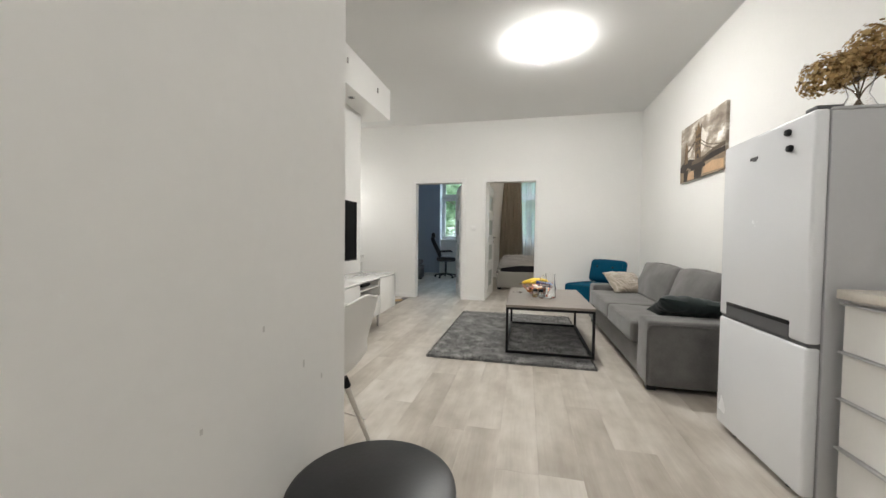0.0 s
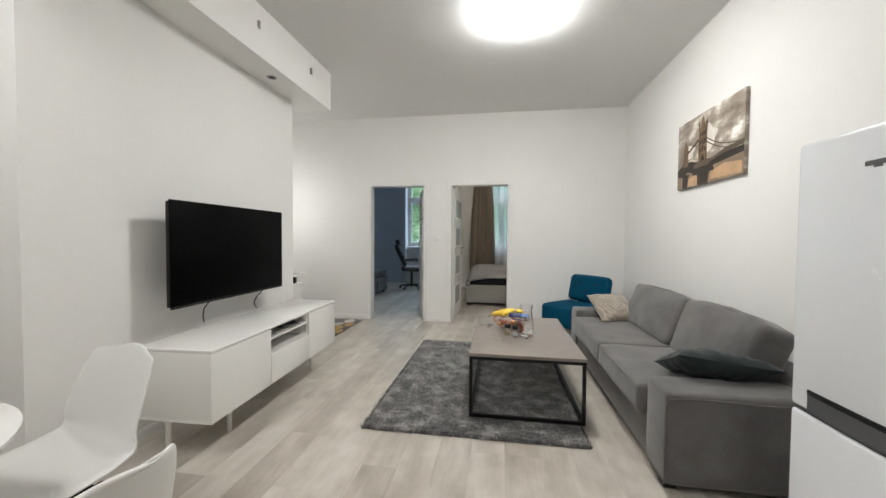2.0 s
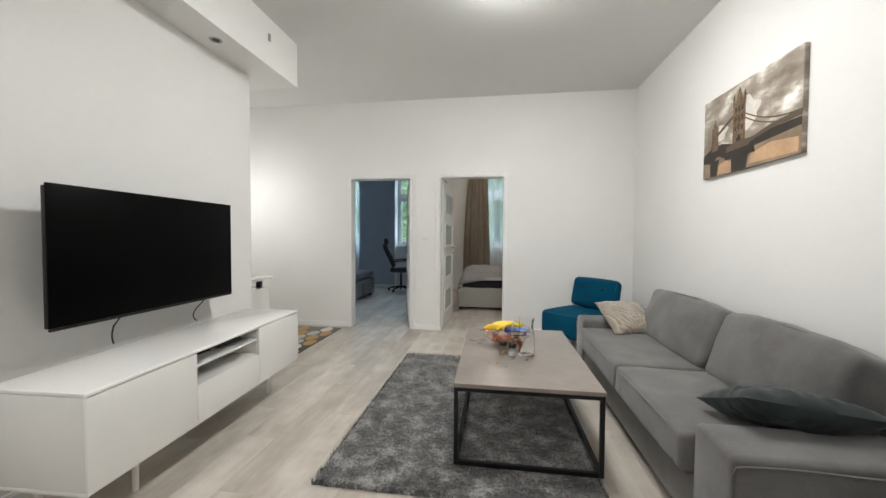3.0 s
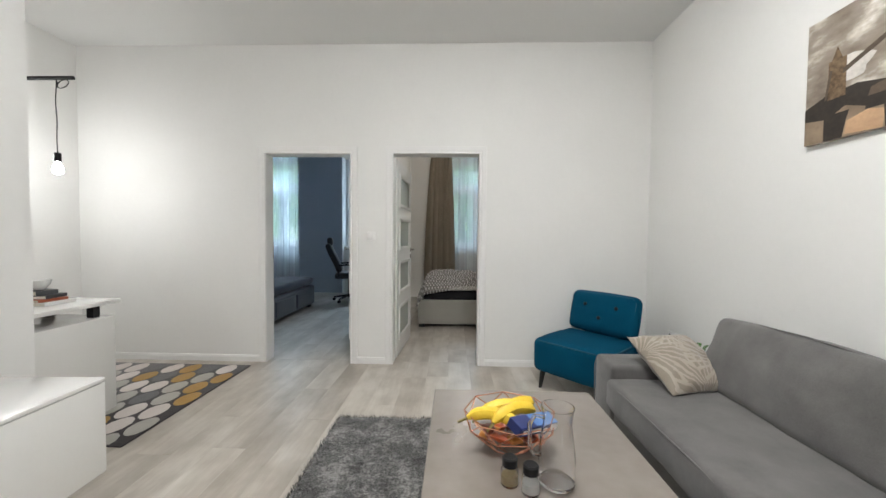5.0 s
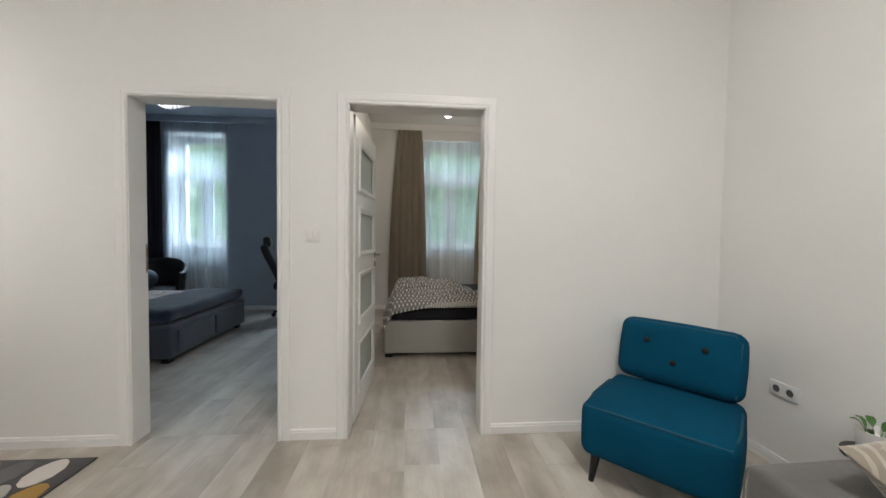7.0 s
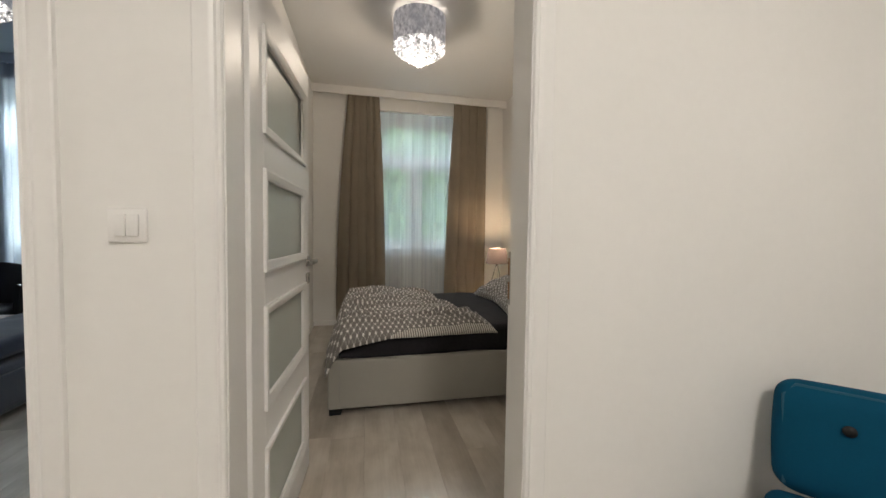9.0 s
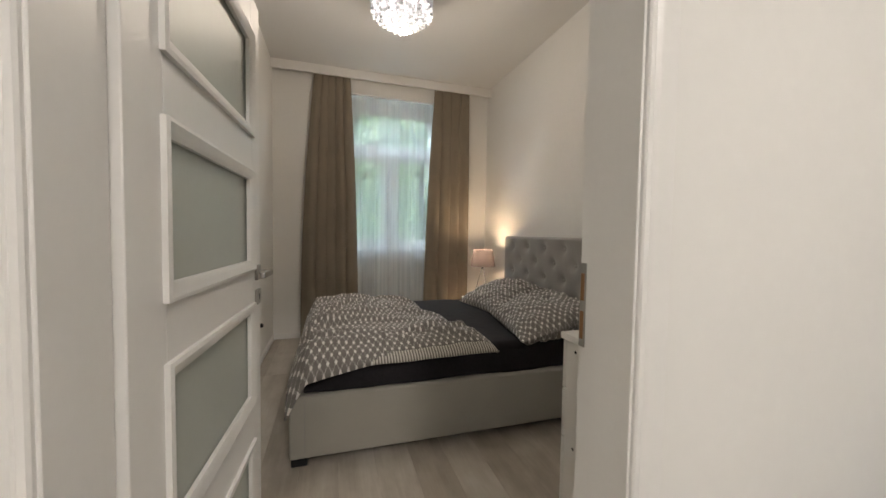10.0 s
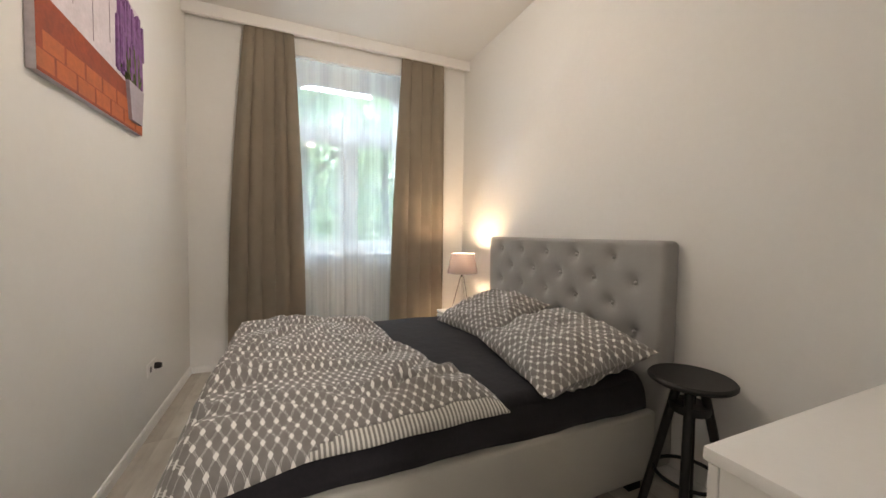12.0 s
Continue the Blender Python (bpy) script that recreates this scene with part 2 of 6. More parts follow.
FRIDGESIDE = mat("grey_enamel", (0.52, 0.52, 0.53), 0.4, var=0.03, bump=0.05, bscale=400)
BLACK = mat("black_steel", (0.008, 0.008, 0.009), 0.45, var=0.2, bump=0.05, spec=0.25)
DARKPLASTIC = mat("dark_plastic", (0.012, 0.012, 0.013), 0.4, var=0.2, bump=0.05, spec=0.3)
GREYPLASTIC = mat("grey_plastic", (0.10, 0.10, 0.105), 0.4, var=0.1, bump=0.03)
SCREEN = mat("tv_glass", (0.002, 0.002, 0.002), 0.35, var=0.1, bump=0.0, spec=0.05)
STEEL = mat("brushed_steel", (0.40, 0.385, 0.365), 0.36, 1.0, var=0.05, bump=0.05)
CHROME = mat("chrome", (0.8, 0.8, 0.8), 0.12, 1.0, var=0.02, bump=0.0)
COPPER = mat("copper_wire", (0.85, 0.42, 0.28), 0.25, 1.0, var=0.06, bump=0.02)
CONCRETE = mat("concrete_laminate", (0.225, 0.196, 0.172), 0.30, var=0.22, scale=2.6, fine=14, bump=0.05, bscale=60)
SOFA = weave("grey_sofa_cloth", (0.118, 0.112, 0.107), 0.45, mottle=6.0)
TEAL = weave("teal_cloth", (0.0, 0.058, 0.112), 0.14, pitch=600, sheen=0.0)
TEAL.node_tree.nodes["Principled BSDF"].inputs["Specular IOR Level"].default_value = 0.12
TEALDARK = mat("teal_piping", (0.004, 0.07, 0.12), 0.8, var=0.1)
HEADGREY = weave("grey_headboard_cloth", (0.33, 0.32, 0.305), 0.08, pitch=700)
BEDGREY = weave("pale_bed_cloth", (0.37, 0.355, 0.315), 0.06, pitch=700)
SHEET = mat("dark_sheet", (0.021, 0.0195, 0.0225), 0.9, var=0.3, scale=5, bump=0.35, bscale=14, dist=0.012, sheen=0.05, spec=0.2)
CURTAIN = weave("taupe_curtain_cloth", (0.225, 0.188, 0.142), 0.10, pitch=500, sheen=0.1)
NAVY = weave("navy_curtain_cloth", (0.012, 0.012, 0.022), 0.2, pitch=500, sheen=0.05)
VOILE = sheer("voile", (0.84, 0.92, 0.98), 0.37)
BLUEBED = weave("slate_bed_cloth", (0.050, 0.060, 0.080), 0.1, pitch=500)
THROW = weave("blue_throw_cloth", (0.008, 0.018, 0.042), 0.25, pitch=300)
LEATHER = mat("black_leather", (0.012, 0.012, 0.014), 0.4, var=0.2, bump=0.25, bscale=90)
DARKWOOD = mat("dark_stained_wood", (0.006, 0.005, 0.005), 0.45, var=0.3, bump=0.1)
SHELL = mat("white_moulded_plastic", (0.80, 0.79, 0.765), 0.38, var=0.015, bump=0.01)
PALEWOOD = mat("pale_beech", (0.62, 0.58, 0.52), 0.5, var=0.1, bump=0.05)
CLEAR = glass("clear_glass")
FROST = mat("frosted_glass", (0.46, 0.49, 0.455), 0.42, var=0.03, bump=0.0)
OAKFLOOR = planks("whitewashed_oak")


# ---- structure ----
H, HB = 3.05, 3.09          # ceilings: living room, bedrooms
XE, XW, YS, YN, YB = 2.80, -2.70, -0.90, 7.307, 7.432
XB0, XB1, YF = 0.075, 2.66, 11.22
XR0, XR1 = -3.80, 0.006
YO = 11.76                    # outer face of the facade


def walled(axis, lo, hi, u0, u1, z1, holes=(), z0=0.0):
    """A wall of thickness lo..hi on axis x or y that runs u0..u1, with openings (a, b, c, d)."""
    us = sorted({u0, u1, *[h[0] for h in holes], *[h[1] for h in holes]})
    zs = sorted({z0, z1, *[h[2] for h in holes], *[h[3] for h in holes]})
    full = {}
    for i in range(len(us) - 1):
        for j in range(len(zs) - 1):
            u, z = (us[i] + us[i + 1]) / 2, (zs[j] + zs[j + 1]) / 2
            full[i, j] = not any(a < u < b and c < z < d for a, b, c, d in holes)
    bm = bmesh.new()

    def quad(*ps):
        bm.faces.new([bm.verts.new((p[1], p[0], p[2]) if axis == "y" else p) for p in ps])

    for (i, j), on in full.items():
        if not on:
            continue
        a, b, c, d = us[i], us[i + 1], zs[j], zs[j + 1]
        quad((lo, a, c), (lo, b, c), (lo, b, d), (lo, a, d))
        quad((hi, a, c), (hi, a, d), (hi, b, d), (hi, b, c))
        for (di, dj), (p, q) in {(-1, 0): ((a, c), (a, d)), (1, 0): ((b, d), (b, c)), (0, -1): ((b, c), (a, c)), (0, 1): ((a, d), (b, d))}.items():
            if not full.get((i + di, j + dj)):
                quad((lo, *p), (lo, *q), (hi, *q), (hi, *p))
    bmesh.ops.remove_doubles(bm, verts=bm.verts[:], dist=1e-5)
    return bm


def setting(name, bm, material, label, category="wall"):
    return solid(name, bm, material, label, category, kind="structure", angle=30)


D1, D2, DH = (-0.845, 0.0), (0.392, 1.230), 2.030
setting("wall_north", walled("y", YN, YB - 0.006, XW, XE, H, [(*D1, -1, DH), (*D2, -1, DH)]), WALL, "smooth white painted wall with two doorways")
setting("wall_east", box(XE, YS, 0, XE + 0.2, YN, H), WALL, "smooth white painted wall behind the sofa")
setting("wall_west", box(XW - 0.2, YS, 0, XW, YN, H), WALL, "plain white painted wall")
setting("wall_south", box(XW, YS - 0.2, 0, XE, YS, H), WALL, "plain white painted wall of the hallway")
setting("wall_hall", box(0.39, YS, 0, 0.53, 2.18, H, 0.004, 1), WALL, "white painted hallway partition with small scuffs")
setting("wall_television", box(-1.33, 3.37, 0, -1.055, 5.555, H), WALL, "white painted stub wall carrying the television")
beam = setting("ceiling_beam", box(-1.33, 2.9, 2.65, -0.765, 5.838, H), WALL, "white boxed-in beam with recessed spots below the ceiling", "beam")
setting("ceiling", box(XW, YS, H, XE, YN, H + 0.15), CEIL, "plain white painted ceiling of the living room", "ceiling")

# bedroom with the patterned duvet
setting("wall_bedroom_west", box(XR1, YB, 0, XB0, YF, HB), WALL, "white painted wall between the bedrooms")
setting("wall_bedroom_east", box(XB1, YB, 0, XB1 + 0.2, YF, HB), WALL, "white painted bedroom wall behind the headboard")
setting("wall_bedroom_south", walled("y", YB - 0.006, YB, XB0, XB1, HB, [(*D2, -1, DH)]), WALL, "white painted bedroom wall around the door")
setting("ceiling_bedroom", box(XB0, YB, HB, XB1, YF, HB + 0.2), CEIL, "plain white bedroom ceiling", "ceiling")
setting("ceiling_study", box(XR0, YB, HB, XR1, YF, HB + 0.2), BLUEWALL, "plain ceiling of the blue-grey bedroom", "ceiling")
setting("wall_study_west", box(XR0 - 0.2, YB, 0, XR0, YF, HB), BLUEWALL, "blue-grey painted bedroom wall")
setting("wall_study_east", box(XR1 - 0.006, YB, 0, XR1, YF, HB), BLUEWALL, "blue-grey painted bedroom wall")
setting("wall_study_south", walled("y", YB - 0.006, YB, XR0, XR1 - 0.006, HB, [(*D1, -1, DH)]), BLUEWALL, "blue-grey painted wall around the door")
W1, W2, W3 = (0.83, 2.05), (-3.14, -2.25), (-1.33, -0.35)
WZ = (1.02, 2.86)
HOLES = [(W1[0], W1[1], *WZ), (W2[0], W2[1], *WZ), (W3[0], W3[1], *WZ)]
NICHE = [(h[0], h[1], -1.0, h[3]) for h in HOLES]
setting("wall_facade_inner", walled("y", YF + 0.006, 11.36, XR0 - 0.2, XB1 + 0.2, HB + 0.2, NICHE), WALL, "inner leaf of the outer wall with window niches")
setting("wall_facade", walled("y", 11.36, YO, XR0 - 0.2, XB1 + 0.2, HB + 0.2, HOLES), WALL, "thick outer wall with deep window reveals")
setting("wall_bedroom_north", walled("y", YF, YF + 0.006, XR1 + 0.02, XB1, HB, NICHE[:1]), WALL, "white painted window wall of the bedroom")
setting("wall_study_north", walled("y", YF, YF + 0.006, XR0, XR1, HB, NICHE[1:]), BLUEWALL, "blue-grey painted window wall")


# skirting boards: flat board with a small rounded top lip
def skirting(p, q, out):
    """Along p..q at the wall; out: the way into the room."""
    p, q, o = Vector((*p, 0)), Vector((*q, 0)), Vector((*out, 0))
    d = (q - p).normalized()
    bm = bmesh.new()
    prof = [(0.0, 0.0), (0.013, 0.0), (0.013, 0.044), (0.009, 0.050), (0.009, 0.053), (0.012, 0.056), (0.008, 0.062), (0.0, 0.063)]
    ends = []
    for base in (p, q):
        ends.append([bm.verts.new(base + o * a + Vector((0, 0, b))) for a, b in prof])
    for k in range(len(prof)):
        j = (k + 1) % len(prof)
        bm.faces.new((ends[0][k], ends[0][j], ends[1][j], ends[1][k]))
    bm.faces.new(ends[0][::-1])
    bm.faces.new(ends[1])
    return setting("baseboard", bm, TRIM, "white moulded skirting board along the wall", "baseboard")


C = 0.058                      # width of the door casings
for p, q, o in [((XW, YN), (D1[0] - C, YN), (0, -1)), ((D1[1] + C, YN), (D2[0] - C, YN), (0, -1)), ((D2[1] + C, YN), (XE, YN), (0, -1)),
                ((XE, YS), (XE, YN), (-1, 0)), ((-1.055, 3.37), (-1.055, 5.555), (1, 0)), ((0.53, YS), (0.53, 2.18), (1, 0)),
                ((XB0, YB + 0.9), (XB0, YF), (1, 0)), ((XB1, YB), (XB1, YF), (-1, 0)), ((XB0, YF), (XB1, YF), (0, -1)), ((D2[1] + C, YB), (XB1, YB), (0, 1)),
                ((XR0, YF), (XR1, YF), (0, -1)), ((XR0, YB), (XR0, YF), (1, 0)), ((XW, YS), (XW, YN), (1, 0))]:
    skirting(p, q, o)


# ---- doors ----
def casing_run(x0, x1, top, y, out):
    """A moulded architrave round an opening on the wall face y; out: +1 or -1."""
    bm = bmesh.new()
    prof = [(-0.010, 0.0), (-0.010, 0.014), (-0.007, 0.018), (0.001, 0.018), (0.005, 0.013), (0.010, 0.011), (0.016, 0.014), (0.022, 0.016), (C - 0.004, 0.016), (C, 0.013), (C, 0.0)]
    path = [((x0, 0.0), (-1, 0)), ((x0, top), (-1, 1)), ((x1, top), (1, 1)), ((x1, 0.0), (1, 0))]
    rings = [[bm.verts.new((px + dx * a, y + out * b, pz + dz * a)) for a, b in prof] for (px, pz), (dx, dz) in path]
    for r0, r1 in zip(rings, rings[1:]):
        for k in range(len(prof) - 1):
            bm.faces.new((r0[k], r0[k + 1], r1[k + 1], r1[k]))
    return bm


def door(name, x0, x1, hinge_x, swing, turn, label, w=0.81, a=0.12, b=0.70):
    """Frame and panelled leaf; hinge_x: the jamb with the hinges; swing: +1 when the shut leaf runs towards +x from it."""
    root = thing(name, label, "door", kind="structure")
    part("casing", casing_run(x0, x1, DH, YN, -1), TRIM, root, "white moulded door casing", angle=25)
    part("casing", casing_run(x0, x1, DH, YB, 1), TRIM, root, "white moulded door casing", angle=25)
    t = 0.014
    lining = box(x0 - 0.001, YN - 0.008, 0, x0 + t, YB + 0.008, DH, 0.002, 1)
    box(x1 - t, YN - 0.008, 0, x1 + 0.001, YB + 0.008, DH, 0.002, 1, lining)
    box(x0 + t, YN - 0.008, DH - t, x1 - t, YB + 0.008, DH + 0.001, 0.002, 1, lining)
    part("door_lining", lining, TRIM, root, "white lacquered door lining")
    hgt, th = 1.995, 0.038
    leaf_m = pose(hinge_x, YB + 0.018, 0.012, 0, 0, turn)
    f = swing
    # the leaf lies along local +x * f when shut, its room side towards +y
    bm = bmesh.new()
    bands = [(0.168, 0.488), (0.638, 0.961), (1.096, 1.406), (1.54, 1.856)]
    zs = [0.0]
    for lo, hi in bands:
        zs += [lo, hi]
    zs.append(hgt)
    for k in range(0, len(zs), 2):
        box(a, -th, zs[k], b, 0, zs[k + 1], 0, 1, bm)
    box(0, -th, 0, a, 0, hgt, 0.002, 1, bm)
    box(b, -th, 0, w, 0, hgt, 0.002, 1, bm)
    leaf_ob = part("door_leaf", bm, TRIM, root, "white lacquered door leaf with four frosted panels", m=leaf_m @ Matrix.Diagonal((f, 1, 1, 1)))
    for lo, hi in bands:
        part("glass_pane", box(a, -th * 0.62, lo, b, -th * 0.38, hi), FROST, leaf_ob, "frosted glass pane")
        for y0, s in ((0.0, 1), (-th, -1)):
            bead = bmesh.new()
            m = 0.028
            prof = [(-0.012, 0.0), (-0.012, 0.010), (-0.004, 0.013), (0.010, 0.008), (m - 0.006, 0.001), (m - 0.006, -0.010)]
            corners = [((a, lo), (1, 1)), ((b, lo), (-1, 1)), ((b, hi), (-1, -1)), ((a, hi), (1, -1))]
            rings = [[bead.verts.new((cx + dx * u, y0 + s * v, cz + dz * u)) for u, v in prof] for (cx, cz), (dx, dz) in corners]
            for k in range(4):
                r0, r1 = rings[k], rings[(k + 1) % 4]
                for j in range(len(prof) - 1):
                    bead.faces.new((r0[j], r0[j + 1], r1[j + 1], r1[j]))
            part("moulding", bead, TRIM, leaf_ob, angle=30)
    for y0, s in ((0.0, 1), (-th, -1)):
        hb = box(w - 0.075, min(y0, y0 + s * 0.009), 1.045, w - 0.023, max(y0, y0 + s * 0.009), 1.097, 0.002, 2)
        tube([(w - 0.049, y0 + s * 0.008, 1.071), (w - 0.049, y0 + s * 0.045, 1.071)], 0.009, 12, bm=hb)
        box(w - 0.165, min(y0 + s * 0.037, y0 + s * 0.052), 1.061, w - 0.038, max(y0 + s * 0.037, y0 + s * 0.052), 1.082, 0.004, 2, hb)
        part("door_handle", hb, STEEL, leaf_ob, "brushed steel lever handle")
        esc = box(w - 0.075, min(y0, y0 + s * 0.009), 0.96, w - 0.023, max(y0, y0 + s * 0.009), 1.012, 0.002, 2)
        part("keyhole_plate", esc, STEEL, leaf_ob, "square steel keyhole plate")
        part("keyhole", box(w - 0.052, min(y0 + s * 0.0085, y0 + s * 0.0098), 0.975, w - 0.046, max(y0 + s * 0.0085, y0 + s * 0.0098), 0.996), BLACK, leaf_ob)
    lock = box(w - 0.001, -th * 0.75, 0.90, w + 0.0015, -th * 0.25, 1.12, 0.001, 1)
    part("lock_plate", lock, STEEL, leaf_ob)
    # strike plate on the far jamb
    sx = x1 - t if swing > 0 else x0 + t
    plate = box(min(sx, sx - swing * 0.002), YB - 0.010, 0.995, max(sx, sx - swing * 0.002), YB + 0.0085, 1.172, 0.001, 1)
    strike = part("strike_plate", plate, STEEL, root, "steel strike plate let into the lining")
    for z0, z1 in ((1.012, 1.07), (1.093, 1.15)):
        part("latch_hole", box(min(sx - swing * 0.0015, sx - swing * 0.003), YB - 0.005, z0, max(sx - swing * 0.0015, sx - swing * 0.003), YB + 0.005, z1),
             mat("raw_wood", (0.25, 0.13, 0.06), 0.8), strike)
    return root


door("door_1", *D1, D1[1] - 0.016, -1, -74, "white panelled door standing wide open into the blue-grey bedroom")
door("door_2", *D2, D2[0] - 0.012, 1, 87, "white panelled door standing wide open into the bedroom", 0.80, 0.120, 0.695)


# ---- windows ----
def window(name, x0, x1, arched, label):
    root = thing(name, label, "window", pose((x0 + x1) / 2, 0, 0), kind="structure")
    hw = (x1 - x0) / 2
    y0, y1 = 11.50, 11.56
    z0, z1, zt = WZ[0], WZ[1], 2.20
    fr = box(-hw, y0, z0, -hw + 0.055, y1, z1, 0.006, 1)
    box(hw - 0.055, y0, z0, hw, y1, z1, 0.006, 1, fr)
    box(-hw + 0.055, y0, z0, hw - 0.055, y1, z0 + 0.06, 0.006, 1, fr)
    box(-hw + 0.055, y0, z1 - 0.12, hw - 0.055, y1, z1, 0.006, 1, fr)
    part("window_frame", fr, TRIM, root, "white painted outer window frame")
    part("transom", box(-hw + 0.055, y0 - 0.02, zt, hw - 0.055, y1, zt + 0.11, 0.012, 2), TRIM, root, "white moulded transom bar")
    part("mullion", box(-0.05, y0 - 0.01, z0 + 0.06, 0.05, y1, zt, 0.01, 2), TRIM, root)
    for a, b in ((-hw + 0.055, -0.05), (0.05, hw - 0.055)):
        sash = box(a, y0 + 0.005, z0 + 0.06, a + 0.045, y1 - 0.008, zt, 0.005, 1)
        box(b - 0.045, y0 + 0.005, z0 + 0.06, b, y1 - 0.008, zt, 0.005, 1, sash)
        box(a + 0.045, y0 + 0.005, z0 + 0.06, b - 0.045, y1 - 0.008, z0 + 0.115, 0.005, 1, sash)
        box(a + 0.045, y0 + 0.005, zt - 0.05, b - 0.045, y1 - 0.008, zt, 0.005, 1, sash)
        s = part("sash", sash, TRIM, root)
        pane = part("pane", box(a + 0.04, y0 + 0.028, z0 + 0.10, b - 0.04, y0 + 0.034, zt - 0.04), CLEAR, s)
        pane.visible_shadow = False
    # fanlight with rounded upper corners
    lo, hi, r = zt + 0.11, z1 - 0.12, 0.16 if arched else 0.02
    bm = bmesh.new()
    e = hw - 0.055
    outer = [(-e, lo), (e, lo)] + [(e, hi)] * 7 + [(-e, hi)] * 7
    i = e - 0.04
    inner = [(-i, lo + 0.03), (i, lo + 0.03)]
    for k in range(7):
        w = math.pi / 2 * k / 6
        inner.append((i - r + r * math.cos(w), hi - 0.01 - r + r * math.sin(w)))
    for k in range(7):
        w = math.pi / 2 * (1 + k / 6)
        inner.append((-i + r + r * math.cos(w), hi - 0.01 - r + r * math.sin(w)))
    n = len(outer)
    for yy, rev in ((y0 + 0.006, False), (y1 - 0.006, True)):
        vo = [bm.verts.new((x, yy, z)) for x, z in outer]
        vi = [bm.verts.new((x, yy, z)) for x, z in inner]
        for k in range(n):
            j = (k + 1) % n
            if outer[k] != outer[j]:
                bm.faces.new((vo[k], vo[j], vi[j], vi[k]))
            else:
                bm.faces.new((vo[k], vi[j], vi[k]))
        if rev:
            for k in range(n):
                j = (k + 1) % n
                bm.faces.new((last[k], last[j], vi[j], vi[k]))
        last = vi
    fan = part("fanlight", bm, TRIM, root, "white fanlight frame with rounded upper corners" if arched else "white fanlight frame")
    pane = part("pane", box(-i - 0.01, y0 + 0.028, lo + 0.01, i + 0.01, y0 + 0.034, hi), CLEAR, fan)
    pane.visible_shadow = False
    part("window_sill", box(-hw, 11.335, z0 - 0.03, hw, y0, z0 + 0.004, 0.008, 2), TRIM, root, "white window sill board")
    grille = bmesh.new()
    tube([(-hw + 0.01, 11.69, z0 + 0.17), (hw - 0.01, 11.69, z0 + 0.17)], 0.008, 8, bm=grille)
    for k in range(17):
        x = -hw + 0.05 + k * (2 * hw - 0.1) / 16
        tube([(x, 11.69, z0), (x, 11.69, z0 + 0.17)], 0.006, 6, bm=grille)
    part("window_guard", grille, mat("grey_iron", (0.30, 0.31, 0.31), 0.6), root, "low grey iron guard rail outside the panes")
    return root


window("window_1", *W1, True, "white double casement window with arched fanlight")
window("window_2", *W2, False, "white casement window behind a voile curtain")
window("window_3", *W3, False, "white casement window beside the office chair")

# pelmets that hide the curtain rails
setting("curtain_pelmet", box(XB0, 11.10, 2.99, XB1, 11.125, HB, 0.004, 1), TRIM, "white boxed pelmet below the bedroom ceiling", "pelmet")
setting("curtain_pelmet", box(XR0, 11.10, 2.99, XR1, 11.125, HB, 0.004, 1), BLUEWALL, "painted pelmet below the ceiling", "pelmet")

# ---- outdoors ----
n = Nodes("garden")
v = n.coords()
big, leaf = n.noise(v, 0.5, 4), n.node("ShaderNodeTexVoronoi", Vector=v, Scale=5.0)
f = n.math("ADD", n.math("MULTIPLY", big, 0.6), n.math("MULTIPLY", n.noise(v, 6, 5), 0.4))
# Emission puts the daylight into the backdrop; pale patches paint gaps of sky.
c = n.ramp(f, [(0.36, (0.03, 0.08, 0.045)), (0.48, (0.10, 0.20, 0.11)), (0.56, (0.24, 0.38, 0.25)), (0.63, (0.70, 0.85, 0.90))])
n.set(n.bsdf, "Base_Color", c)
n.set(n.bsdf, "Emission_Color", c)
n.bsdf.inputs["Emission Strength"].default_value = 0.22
n.bsdf.inputs["Roughness"].default_value = 1.0
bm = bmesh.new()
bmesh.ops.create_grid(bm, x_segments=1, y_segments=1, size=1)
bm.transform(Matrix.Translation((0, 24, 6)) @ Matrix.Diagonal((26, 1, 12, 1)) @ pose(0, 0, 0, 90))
setting("backdrop", bm, n.mat, "backdrop of green woods that glows in place of daylight", "woods")
setting("ground", box(-60, YO + 0.01, -1.3, 60, 80, -1.2), mat("lawn", (0.06, 0.10, 0.03), 0.95, var=0.3, bump=0.4, bscale=30), "mown lawn outside the windows", "lawn")
FOLIAGE = Nodes("foliage")
fr = FOLIAGE.tree.nodes.new("ShaderNodeNewGeometry")
FOLIAGE.set(FOLIAGE.bsdf, "Base_Color", FOLIAGE.ramp(fr.outputs["Random Per Island"], [(0.0, (0.045, 0.11, 0.05)), (0.6, (0.10, 0.20, 0.09)), (1.0, (0.19, 0.30, 0.15))]))
FOLIAGE.bsdf.inputs["Roughness"].default_value = 0.55
BARK = mat("bark", (0.09, 0.07, 0.05), 0.95, var=0.3, bump=0.6, bscale=25, dist=0.01)


